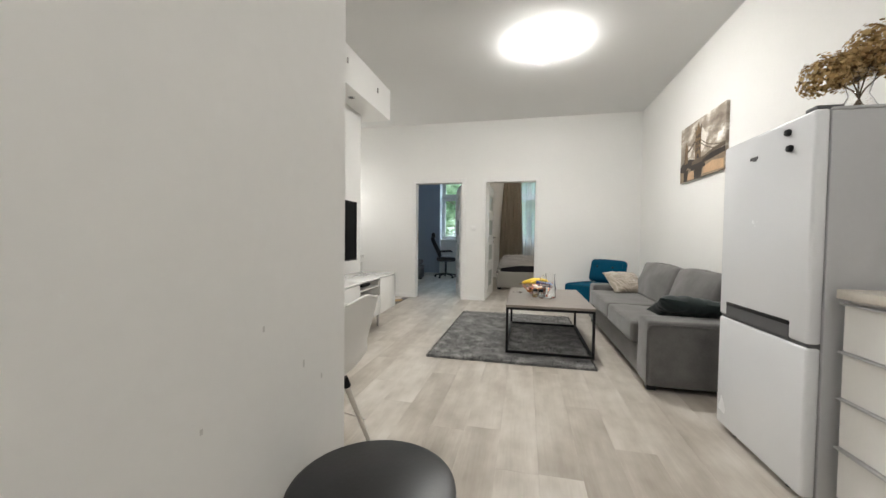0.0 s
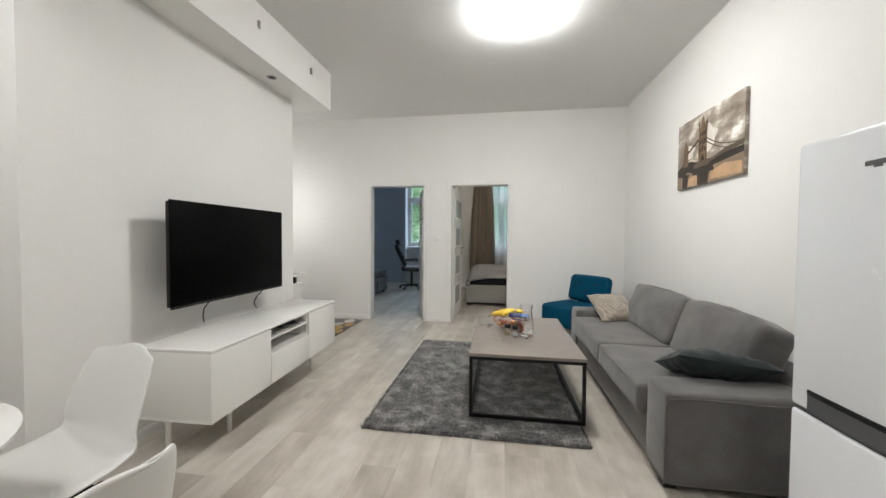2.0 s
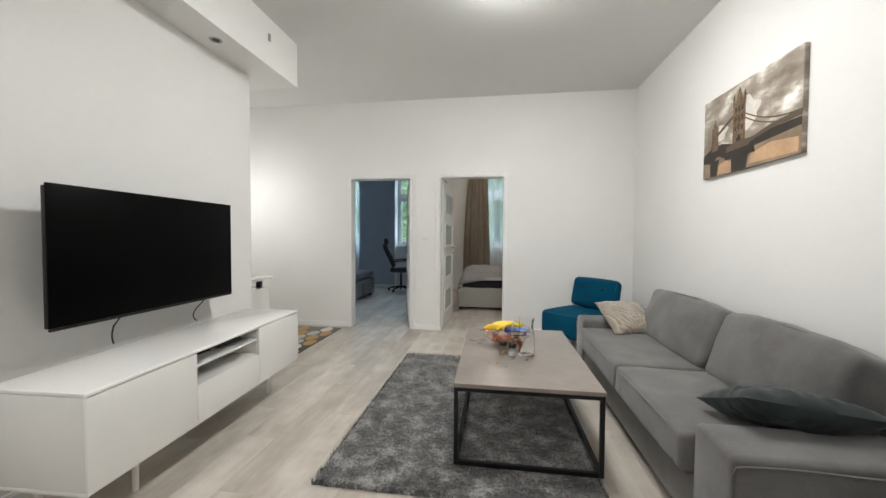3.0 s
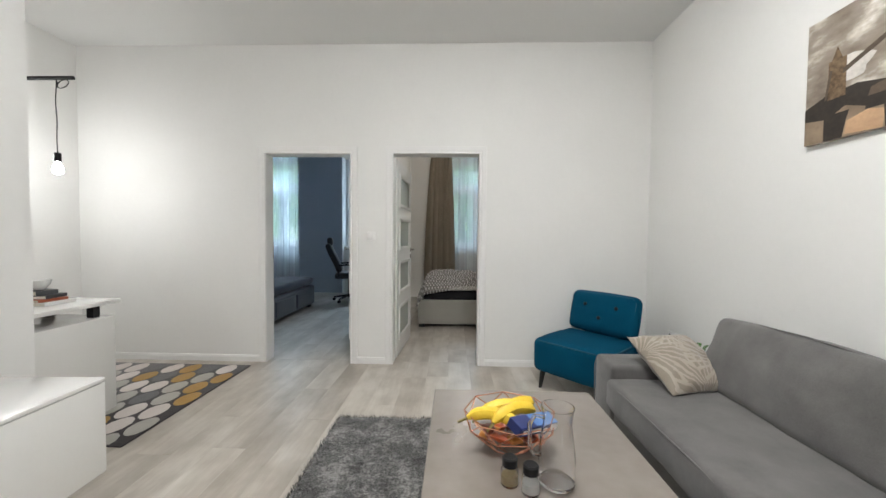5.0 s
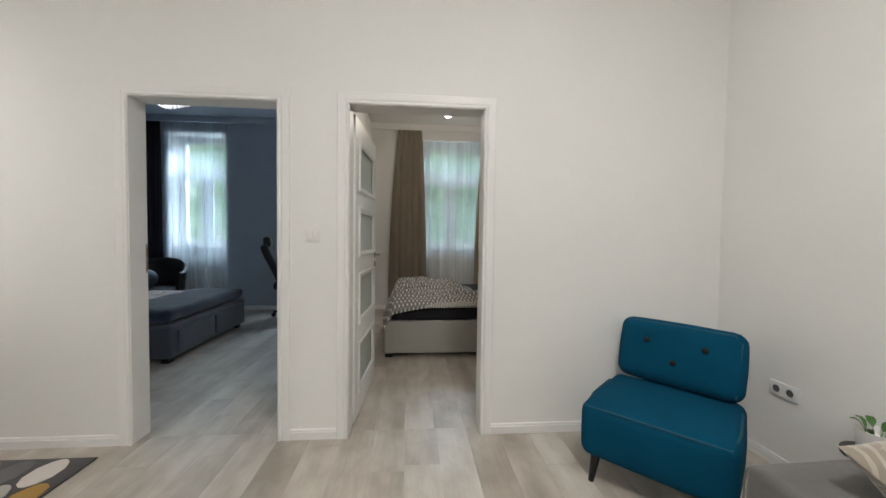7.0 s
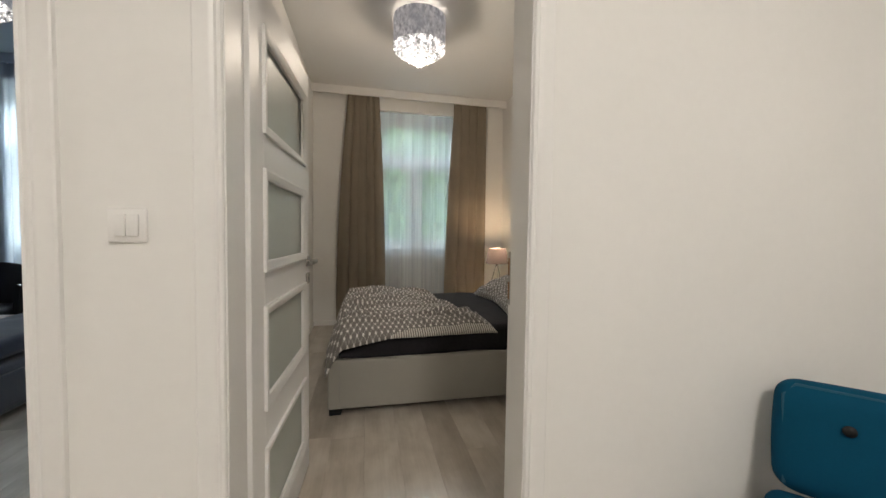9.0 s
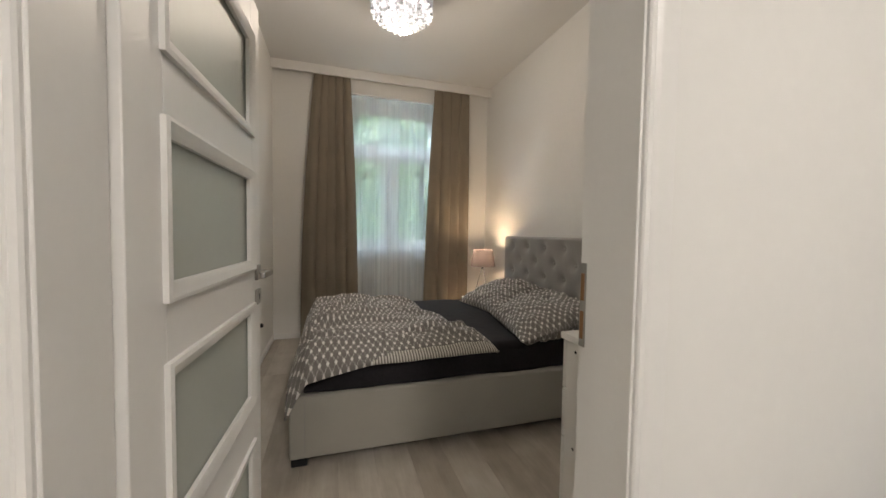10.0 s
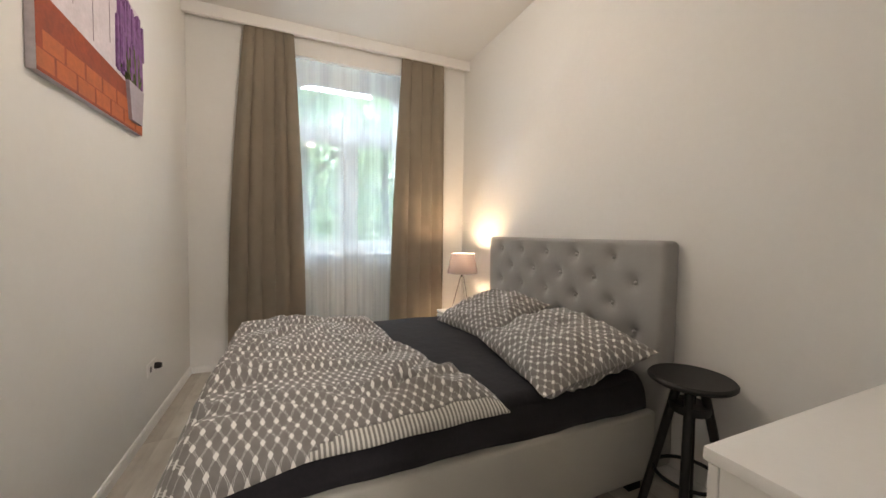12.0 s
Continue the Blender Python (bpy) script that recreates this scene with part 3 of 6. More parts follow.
def tree(x, y, height, spread, seed, leaves=2600):
    rnd = random.Random(seed)
    root = thing("tree", "broad-leaved green garden tree in full leaf", "tree", pose(x, y, -1.2), "garden trees")
    trunk = tube([(0, 0, 0), (0.05, 0.03, height * 0.3), (-0.04, 0.1, height * 0.55), (0.02, 0.05, height * 0.8)], 0.16, 10, taper=0.05)
    tips = []
    for k in range(11):
        a, z = k * 2.4, height * (0.3 + 0.05 * k)
        e = Vector((math.cos(a) * spread * rnd.uniform(0.5, 0.9), math.sin(a) * spread * rnd.uniform(0.5, 0.9), z + rnd.uniform(0.4, 1.2)))
        tube([(0, 0.05, z), e * 0.5 + Vector((0, 0, z * 0.5)), e], 0.05, 6, bm=trunk, taper=0.012)
        tips += [e, e * 0.6 + Vector((0, 0, z * 0.4))]
    part("trunk", trunk, BARK, root, "rough brown trunk and limbs")
    vs, fs = [], []
    for k in range(leaves):
        t = rnd.choice(tips)
        p = t + Vector((rnd.gauss(0, spread * 0.24), rnd.gauss(0, spread * 0.24), rnd.gauss(0, height * 0.09)))
        d = Vector((rnd.uniform(-1, 1), rnd.uniform(-1, 1), rnd.uniform(-0.8, 0.3))).normalized()
        s = d.orthogonal().normalized()
        L, w = rnd.uniform(0.09, 0.17), rnd.uniform(0.035, 0.06)
        b = len(vs)
        vs += [p, p + d * L * 0.5 + s * w, p + d * L, p + d * L * 0.5 - s * w]
        fs.append((b, b + 1, b + 2, b + 3))
    me = bpy.data.meshes.new("leaves")
    me.from_pydata([tuple(q) for q in vs], [], fs)
    me.materials.append(FOLIAGE.mat)
    ob = new("crown", me)
    ob.parent = root
    return root


for i, (x, y, h, s) in enumerate(((1.2, 16.5, 6.5, 2.4), (3.6, 18.5, 7.2, 2.6), (-1.4, 17.4, 6.8, 2.5), (-4.2, 16.8, 6.4, 2.4))):
    tree(x, y, h, s, i)
# ---- living room ----
def ceiling_light(x, y, label, lit):
    root = thing("ceiling_light", label, "ceiling light", pose(x, y, H), "ceiling lights")
    part("base", lathe([(0.0, 0.0), (0.25, 0.0), (0.25, -0.02), (0.0, -0.02)], 48), TRIM, root, "white round base plate")
    part("diffuser", lathe([(0.27, -0.002), (0.272, -0.03), (0.262, -0.055), (0.235, -0.077), (0.16, -0.095), (0.0, -0.103)], 48), lit, root, "glowing white diffuser")
    return root


LIT = glow("lit_diffuser", (0.985, 0.99, 1.0), LAMP)
ceiling_light(1.235, 5.0, "round white flush ceiling light switched on", LIT)
ceiling_light(1.66, 0.7, "round white flush ceiling light over the kitchen", glow("lit_kitchen_diffuser", (0.985, 0.99, 1.0), LAMP_KITCHEN))
# Unseen lamp, added to brighten the chairs and the television wall.
ceiling_light(-0.65, 2.17, "unseen round ceiling light added to brighten the dining corner", glow("dining_fill_diffuser", (0.985, 0.99, 1.0), LAMP_DINING_FILL))

# recessed spots and small brackets on the beam
for y in (3.80, 4.99):
    sp = thing("recessed_spot", "small unlit recessed spot with a steel rim", "spotlight", pose(-0.903, y, 2.65), "beam spots")
    part("rim", lathe([(0.028, -0.001), (0.040, -0.004), (0.043, 0.0)], 24), STEEL, sp)
    part("bulb", lathe([(0.0, -0.0015), (0.027, -0.0015)], 24), DARKPLASTIC, sp)
for y in (4.627, 5.405):
    hk = solid("wall_hook", box(0, -0.012, -0.03, 0.014, 0.012, 0.03, 0.005, 2), STEEL, "small metal hook on the beam", "hook", pose(-0.765, y, 2.883), "beam hooks")


# ---- television and its stand ----
tv = thing("television", "large flat black television on a wall arm", "television", pose(-0.882, 4.512, 1.128))
part("housing", box(-0.03, -0.56, -0.328, 0.002, 0.56, 0.328, 0.006, 2), DARKPLASTIC, tv, "slim black housing")
part("screen", box(0.0, -0.566, -0.324, 0.012, 0.566, 0.338, 0.003, 2), SCREEN, tv, "dark matt screen")
part("bezel", box(0.0, -0.566, -0.338, 0.014, 0.566, -0.325, 0.003, 1), DARKPLASTIC, tv)
part("wall_mount", box(-0.168, -0.2, -0.15, -0.155, 0.2, 0.15, 0.003, 1), BLACK, tv, "black steel wall plate")
for s in (-1, 1):
    part("mount_arm", box(-0.155, s * 0.15 - 0.02, -0.05, -0.03, s * 0.15 + 0.02, 0.05, 0.003, 1), BLACK, tv)
for dy, wob in ((-0.20, 0.008), (0.36, 0.03)):
    pts = [(-0.915 - 0.06 * min(1, k / 4), 4.503 + dy + wob * math.sin(k * 0.7), 0.81 - k * 0.0198) for k in range(10)]
    solid("cable", tube(pts, 0.004, 6), DARKPLASTIC, "thin black cable hanging below the television", "cable", None, "television cables")

st = thing("tv_stand", "low white gloss media unit with open niche", "tv stand", pose(-0.675, 4.53, 0, 0, 0, 2.2))
L2, D0, D1_ = 0.798, -0.225, 0.225
Z0, Z1 = 0.225, 0.63
part("top", box(D0, -L2, Z1 - 0.018, D1_ + 0.004, L2, Z1, 0.005, 3), LACQUER, st, "glossy white top")
part("bottom_panel", box(D0, -L2, Z0, D1_, L2, Z0 + 0.018, 0.005, 3), LACQUER, st)
for s in (-1, 1):
    part("side_panel", box(D0, min(s * L2, s * (L2 - 0.018)), Z0 + 0.018, D1_, max(s * L2, s * (L2 - 0.018)), Z1 - 0.018, 0.003, 2), LACQUER, st)
part("back_panel", box(D0, -L2 + 0.018, Z0 + 0.018, D0 + 0.01, L2 - 0.018, Z1 - 0.018), MATTEWHITE, st)
NA, NB = -0.262, 0.285
for y in (NA, NB):
    part("divider", box(D0 + 0.01, y - 0.009, Z0 + 0.018, D1_ - 0.02, y + 0.009, Z1 - 0.018, 0.001, 1), LACQUER, st)
part("niche_floor", box(D0 + 0.01, NA + 0.009, 0.423, D1_ - 0.002, NB - 0.009, 0.437, 0.001, 1), LACQUER, st)
part("shelf", box(D0 + 0.01, NA + 0.009, 0.529, D1_ - 0.012, NB - 0.009, 0.541, 0.001, 1), LACQUER, st)
for a, b, nm, z1 in ((-L2 + 0.004, NA + 0.006, "door", Z1 - 0.021), (NB - 0.006, L2 - 0.004, "door", Z1 - 0.021), (NA + 0.009, NB - 0.009, "drawer_front", 0.433)):
    part(nm, box(D1_ - 0.018, a, Z0 + 0.006, D1_ + 0.002, b, z1, 0.002, 2), LACQUER, st, "handleless white gloss front")
for y in (-0.45, 0.64, -0.68, 0.43):
    x = 0.06 if y in (-0.45, 0.64) else -0.15
    part("leg", lathe([(0.0, 0.0), (0.014, 0.0), (0.017, Z0 + 0.0), (0.0, Z0 + 0.0)], 16, at=(x, y, 0)), LACQUER, st)
box1 = thing("set_top_box", "flat black set-top box on the niche shelf", "set-top box", pose(-0.68, 4.40, 0.541))
part("body", box(-0.11, -0.13, 0.004, 0.11, 0.13, 0.045, 0.006, 2), DARKPLASTIC, box1)
part("front_strip", box(0.109, -0.11, 0.012, 0.1115, 0.11, 0.036, 0.001, 1), SCREEN, box1)
for y in (-0.1, 0.1):
    part("foot", box(-0.09, y - 0.01, 0, 0.09, y + 0.01, 0.004), DARKPLASTIC, box1)
solid("router", box(-0.09, -0.1, 0, 0.09, 0.1, 0.032, 0.012, 3), DARKPLASTIC, "small black rounded router beside the set-top box", "router", pose(-0.64, 4.67, 0.541))


# ---- rugs ----
n = Nodes("grey_shag")
v = n.coords()
f = n.math("ADD", n.math("MULTIPLY", n.noise(v, 8, 5, 0.65), 0.62), n.math("MULTIPLY", n.noise(v, 70, 3), 0.38))
n.set(n.bsdf, "Base_Color", n.ramp(f, [(0.40, (0.018, 0.017, 0.016)), (0.50, (0.075, 0.072, 0.068)), (0.60, (0.29, 0.28, 0.265))]))
n.bsdf.inputs["Roughness"].default_value = 0.95
n.bsdf.inputs["Sheen Weight"].default_value = 0.5
n.bump(n.noise(v, 120, 3), 0.8, 0.006)
SHAG = n.mat
RX0, RX1, RY0, RY1 = 0.225, 1.645, 4.243, 6.25
rug = thing("shag_rug", "dark grey shaggy pile rug under the coffee table", "rug", pose((RX0 + RX1) / 2, (RY0 + RY1) / 2, 0))
bm = bmesh.new()
hx, hy, nx, ny = (RX1 - RX0) / 2, (RY1 - RY0) / 2, 110, 170
grid = [[None] * (ny + 1) for _ in range(nx + 1)]
for i in range(nx + 1):
    for j in range(ny + 1):
        x, y = -hx + 2 * hx * i / nx, -hy + 2 * hy * j / ny
        edge = min(i, nx - i, j, ny - j)
        p = Vector((x, y, 0))
        z = 0.016 + 0.007 * noise.noise(p * 60) + 0.006 * noise.noise(p * 9)
        wob = 0.006 * noise.noise(p * 23)
        grid[i][j] = bm.verts.new((x + wob, y + wob, 0.001 if edge == 0 else z))
for i in range(nx):
    for j in range(ny):
        bm.faces.new((grid[i][j], grid[i + 1][j], grid[i + 1][j + 1], grid[i][j + 1]))
part("rug_body", bm, SHAG, rug, "dense grey pile", angle=180)
# loose tufts that break the surface and the outline
rnd = random.Random(5)
vs, fs = [], []
for k in range(26000):
    x, y = rnd.uniform(-hx, hx), rnd.uniform(-hy, hy)
    if rnd.random() < 0.12:
        if rnd.random() < 0.5:
            x = rnd.choice((-hx, hx)) + rnd.uniform(-0.008, 0.008)
        else:
            y = rnd.choice((-hy, hy)) + rnd.uniform(-0.008, 0.008)
    a, lean = rnd.uniform(0, 6.28), rnd.uniform(0.004, 0.02)
    ca, sa = math.cos(a), math.sin(a)
    h = rnd.uniform(0.018, 0.034)
    b = len(vs)
    vs += [(x - sa * 0.0022, y + ca * 0.0022, 0.004), (x + sa * 0.0022, y - ca * 0.0022, 0.004), (x + ca * lean, y + sa * lean, h)]
    fs.append((b, b + 1, b + 2))
me = bpy.data.meshes.new("tufts")
me.from_pydata(vs, [], fs)
me.materials.append(SHAG)
tuft = new("tuft", me)
tuft.parent = rug
tagged(tuft, kind="stuff")

BASE = weave("rug_brown", (0.028, 0.022, 0.023), 0.15, pitch=800)
CELLS = [weave("rug_cream", (0.60, 0.54, 0.50), 0.1, pitch=800), weave("rug_mustard", (0.36, 0.19, 0.015), 0.1, pitch=800), weave("rug_grey", (0.085, 0.082, 0.085), 0.1, pitch=800), weave("rug_stone", (0.38, 0.36, 0.32), 0.1, pitch=800)]
HX0, HX1, HY0, HY1 = -2.27, -0.92, 5.855, 7.178
hexrug = thing("hexagon_rug", "patterned rug of cream, mustard, stone and grey hexagons", "rug", pose(0, 0, 0))
part("backing", box(HX0, HY0, 0.0005, HX1, HY1, 0.009, 0.003, 2), BASE, hexrug, "dark brown woven ground")
cw, chh = 0.168, 0.255
row, hexes = 0, 0
layers = {k: bmesh.new() for k in range(4)}
y = HY0 + 0.02
rnd = random.Random(11)
while y < HY1:
    x = HX0 + 0.02 + (cw / 2 if row % 2 else 0)
    while x < HX1:
        kind = rnd.choice((0, 0, 1, 1, 1, 2, 2, 3, 3))
        bm = layers[kind]
        outline = [(0.42, 0.16), (0.26, 0.40), (0.08, 0.5), (-0.08, 0.5), (-0.26, 0.40), (-0.42, 0.16), (-0.42, -0.16), (-0.26, -0.40), (-0.08, -0.5), (0.08, -0.5), (0.26, -0.40), (0.42, -0.16)]
        pts = [(min(HX1 - 0.012, max(HX0 + 0.012, x + a * cw * 0.98)), min(HY1 - 0.012, max(HY0 + 0.012, y + b * chh * 0.86))) for a, b in outline]
        if max(p[0] for p in pts) - min(p[0] for p in pts) > 0.02 and max(p[1] for p in pts) - min(p[1] for p in pts) > 0.02:
            top = [bm.verts.new((px, py, 0.0115)) for px, py in pts]
            low = [bm.verts.new((px, py, 0.006)) for px, py in pts]
            bm.faces.new(top)
            for k in range(12):
                bm.faces.new((low[k], low[(k + 1) % 12], top[(k + 1) % 12], top[k]))
        x += cw
    y += chh * 0.77
    row += 1
for kind, nm in ((0, "cream hexagons"), (1, "mustard hexagons"), (2, "dark grey hexagons"), (3, "stone-coloured hexagons")):
    tagged(part("hexagon_motif", layers[kind], CELLS[kind], hexrug, "woven " + nm), kind="stuff")


# ---- coffee table ----
tb = thing("coffee_table", "low table with concrete-look top on black steel frame", "coffee table", pose(1.285, 5.075, 0.022))
TX, TY, TZ = 0.385, 0.605, 0.44
part("tabletop", box(-TX, -TY, TZ - 0.022, TX, TY, TZ, 0.002, 1), CONCRETE, tb, "grey concrete-look laminate top")
q = 0.022
for sx in (-1, 1):
    for sy in (-1, 1):
        x, y = sx * (TX - q / 2 - 0.004), sy * (TY - q / 2 - 0.004)
        part("leg", box(x - q / 2, y - q / 2, 0, x + q / 2, y + q / 2, TZ - 0.022, 0.001, 1), BLACK, tb, "square black steel leg")
for z in (0.0, TZ - 0.022 - q):
    for s in (-1, 1):
        x = s * (TX - q / 2 - 0.004)
        part("rail", box(x - q / 2 + 0.0005, -TY + q + 0.004, z, x + q / 2 - 0.0005, TY - q - 0.004, z + q, 0.001, 1), BLACK, tb)
        y = s * (TY - q / 2 - 0.004)
        part("rail", box(-TX + q + 0.004, y - q / 2 + 0.0005, z, TX - q - 0.004, y + q / 2 - 0.0005, z + q, 0.001, 1), BLACK, tb)
TOP = 0.462

# copper wire fruit bowl with bananas, a snack box and wrapped sweets
bw = thing("fruit_bowl", "geometric copper wire bowl holding fruit and snacks", "bowl", pose(1.20, 5.20, TOP))
wires = bmesh.new()
ringd = [(0.07, 0.004, 0.0), (0.155, 0.08, 0.39), (0.165, 0.130, 0.0)]
pts = [[(r * math.cos(2 * math.pi * k / 8 + o), r * math.sin(2 * math.pi * k / 8 + o), z) for k in range(8)] for r, z, o in ringd]
for ring in pts:
    for k in range(8):
        tube([ring[k], ring[(k + 1) % 8]], 0.0021, 6, bm=wires)
for k in range(8):
    tube([pts[0][k], pts[1][k]], 0.0021, 6, bm=wires)
    tube([pts[0][(k + 1) % 8], pts[1][k]], 0.0021, 6, bm=wires)
    tube([pts[1][k], pts[2][k]], 0.0021, 6, bm=wires)
    tube([pts[1][k], pts[2][(k + 1) % 8]], 0.0021, 6, bm=wires)
part("wire_frame", wires, COPPER, bw, "shiny copper wire")
n = Nodes("banana_skin")
v = n.coords()
n.set(n.bsdf, "Base_Color", n.ramp(n.noise(v, 28, 4), [(0.28, (0.20, 0.12, 0.02)), (0.36, (0.78, 0.52, 0.03)), (0.7, (0.86, 0.62, 0.06))]))
n.bsdf.inputs["Roughness"].default_value = 0.5
BANANA = n.mat
STALK = mat("banana_stalk", (0.22, 0.17, 0.05), 0.8)


def banana(m, bend):
    root = thing("banana", "ripe yellow banana lying in the bowl", "banana", m, "bananas in the bowl")
    bm = bmesh.new()
    rings = []
    for i in range(15):
        t = i / 14
        a = (t - 0.5) * bend
        R = 0.20 / bend
        c = Vector((R * math.sin(a), 0, R * (1 - math.cos(a))))
        r = 0.0215 * min(1, 0.35 + 4 * t) * min(1, 0.30 + 5 * (1 - t))
        d = Vector((math.cos(a), 0, math.sin(a)))
        up = Vector((-math.sin(a), 0, math.cos(a)))
        rings.append([bm.verts.new(c + r * (1 + 0.06 * math.cos(5 * w)) * (math.cos(w) * Vector((0, 1, 0)) + math.sin(w) * up)) for w in [2 * math.pi * k / 15 for k in range(15)]])
    for a, b in zip(rings, rings[1:]):
        for k in range(15):
            bm.faces.new((a[k], a[(k + 1) % 15], b[(k + 1) % 15], b[k]))
    bm.faces.new(rings[0])
    bm.faces.new(rings[-1])
    part("fruit", bm, BANANA, root)
    a0 = -0.5 * bend
    R = 0.20 / bend
    p0 = Vector((R * math.sin(a0), 0, R * (1 - math.cos(a0))))
    part("stalk", tube([p0 + Vector((0.004, 0, -0.001)), p0 + Vector((-0.03, 0, 0.022))], 0.0055, 8, taper=0.004), STALK, root)
    return root


for dx, dy, z, rx, rz, b in ((-0.02, 0.0, 0.152, 150, 12, 1.1), (0.01, -0.035, 0.158, 165, 30, 1.2), (-0.06, -0.05, 0.142, 130, -18, 1.25), (0.03, 0.03, 0.146, 175, 38, 1.0)):
    banana(pose(1.20 + dx, 5.20 + dy, TOP + z, rx, 0, rz), b)
NAVYCARD, PALEBLUE = mat("navy_card", (0.015, 0.03, 0.14), 0.4), mat("pale_blue_card", (0.10, 0.22, 0.48), 0.4)
sb = thing("biscuit_box", "narrow blue and white snack carton in the bowl", "carton", pose(1.275, 5.135, TOP + 0.118, 18, 10, 38))
part("carton", box(-0.10, -0.03, -0.018, 0.10, 0.03, 0.018, 0.002, 1), NAVYCARD, sb)
part("printed_panel", box(-0.02, -0.028, 0.018, 0.098, 0.028, 0.0186), PALEBLUE, sb)
part("printed_panel", box(0.05, -0.0308, -0.012, 0.098, -0.030, 0.016), mat("white_card", (0.8, 0.8, 0.8), 0.5), sb)
part("lettering_bar", box(-0.085, -0.0308, -0.008, 0.03, -0.030, 0.008), mat("white_print", (0.75, 0.78, 0.8), 0.5), sb)
for k in range(9):
    a = k * 0.7
    c = ((0.50, 0.10, 0.03), (0.55, 0.22, 0.05), (0.20, 0.05, 0.03))[k % 3]
    z = 0.035 + 0.03 * (k // 5)
    sw = pillow(0.085, 0.055, 0.03, 0.006, k, 8, 0.15)
    solid("wrapped_sweet", sw, mat("sweet_foil", c, 0.3, var=0.3, bump=0.5, bscale=60), "small crinkled orange-brown wrapped sweet", "sweet",
          pose(1.20 + 0.075 * math.cos(a), 5.20 + 0.075 * math.sin(a), TOP + z, 20 * math.sin(a), 10, 57 * k), "sweets in the bowl")

# glass jug and two spice jars
jug = thing("glass_jug", "empty clear glass water jug with a handle", "jug", pose(1.32, 5.00, TOP))
part("vessel", lathe([(0.0, 0.002), (0.050, 0.002), (0.056, 0.01), (0.057, 0.09), (0.050, 0.15), (0.044, 0.19), (0.047, 0.225), (0.051, 0.245), (0.0485, 0.245), (0.0445, 0.225), (0.0415, 0.19), (0.047, 0.15), (0.054, 0.09), (0.053, 0.016), (0.0, 0.013)], 40), CLEAR, jug)
part("handle", tube([(-0.044, -0.01, 0.215), (-0.075, -0.02, 0.225), (-0.092, -0.024, 0.20), (-0.09, -0.024, 0.14), (-0.075, -0.02, 0.105), (-0.053, -0.012, 0.10)], 0.0065, 10), CLEAR, jug)
for x, y, c, nm in ((1.172, 4.99, (0.50, 0.40, 0.22), "ground pepper"), (1.230, 4.955, (0.8, 0.8, 0.78), "white salt")):
    j = thing("spice_jar", "small glass shaker of " + nm + " with black lid", "shaker", pose(x, y, TOP), "table shakers")
    part("glass", lathe([(0.0, 0.001), (0.026, 0.001), (0.028, 0.006), (0.027, 0.05), (0.022, 0.062), (0.020, 0.062), (0.025, 0.05), (0.026, 0.008), (0.0, 0.006)], 24), CLEAR, j)
    part("contents", lathe([(0.0, 0.007), (0.0245, 0.007), (0.0245, 0.034), (0.012, 0.036), (0.0, 0.035)], 24), mat("spice", c, 0.9, var=0.15), j)
    part("lid", lathe([(0.0235, 0.060), (0.024, 0.084), (0.020, 0.088), (0.0, 0.088)], 24), DARKPLASTIC, j)


# ---- sofa ----
so = thing("sofa", "grey woven fabric sofa with two back cushions", "sofa", pose(0, 0, 0))
SX0, SX1, SY0, SY1 = 1.905, 2.77, 3.91, 6.20
AW = 0.25
part("base", rbox(0.82, SY1 - SY0 - 0.04, 0.24, 0.02, (4, 8, 2), at=(2.33, (SY0 + SY1) / 2, 0.16)), SOFA, so, "grey fabric base")
for y, s in ((SY0 + AW / 2, 1), (SY1 - AW / 2, -1)):
    part("armrest", rbox(SX1 - SX0, AW, 0.46, 0.026, (8, 4, 5), (0.006, 0.010, 0.008), 0.003, y, at=((SX0 + SX1) / 2, y, 0.27)), SOFA, so, "wide flat armrest")
    loop = []
    for k in range(30):
        t = k / 29
        loop.append((SX0 + 0.03 + t * 0.80, SY0 - 0.006 if s > 0 else SY1 + 0.006, 0.475 + 0.004 * math.sin(9 * t)))
    part("piping", tube([(SX0 - 0.003, loop[0][1] + s * 0.012, 0.05)] + [(SX0 - 0.003, loop[0][1] + s * 0.012, 0.43), (SX0 + 0.01, loop[0][1] + s * 0.006, 0.468)] + loop, 0.004, 6), SOFA, so)
mid = (SY0 + SY1) / 2
for a, b in ((SY0 + AW + 0.004, 4.97), (4.973, SY1 - AW - 0.004)):
    c = part("seat_cushion", rbox(0.66, b - a, 0.165, 0.028, (10, 12, 3), (0.006, 0.0, 0.010), 0.007, a, at=(1.865 + 0.33, (a + b) / 2, 0.355)), SOFA, so, "loose seat cushion")
    part("piping", tube([(1.873, a + 0.03, 0.415), (1.866, a + 0.2, 0.423), (1.864, (a + b) / 2, 0.426), (1.866, b - 0.2, 0.423), (1.873, b - 0.03, 0.415)], 0.0045, 6), SOFA, c)
part("backrest", rbox(0.22, SY1 - SY0 - 0.06, 0.50, 0.06, (3, 10, 5), (0, 0, 0.006), 0.004, at=(2.655, mid, 0.31)), SOFA, so, "low fabric backrest")
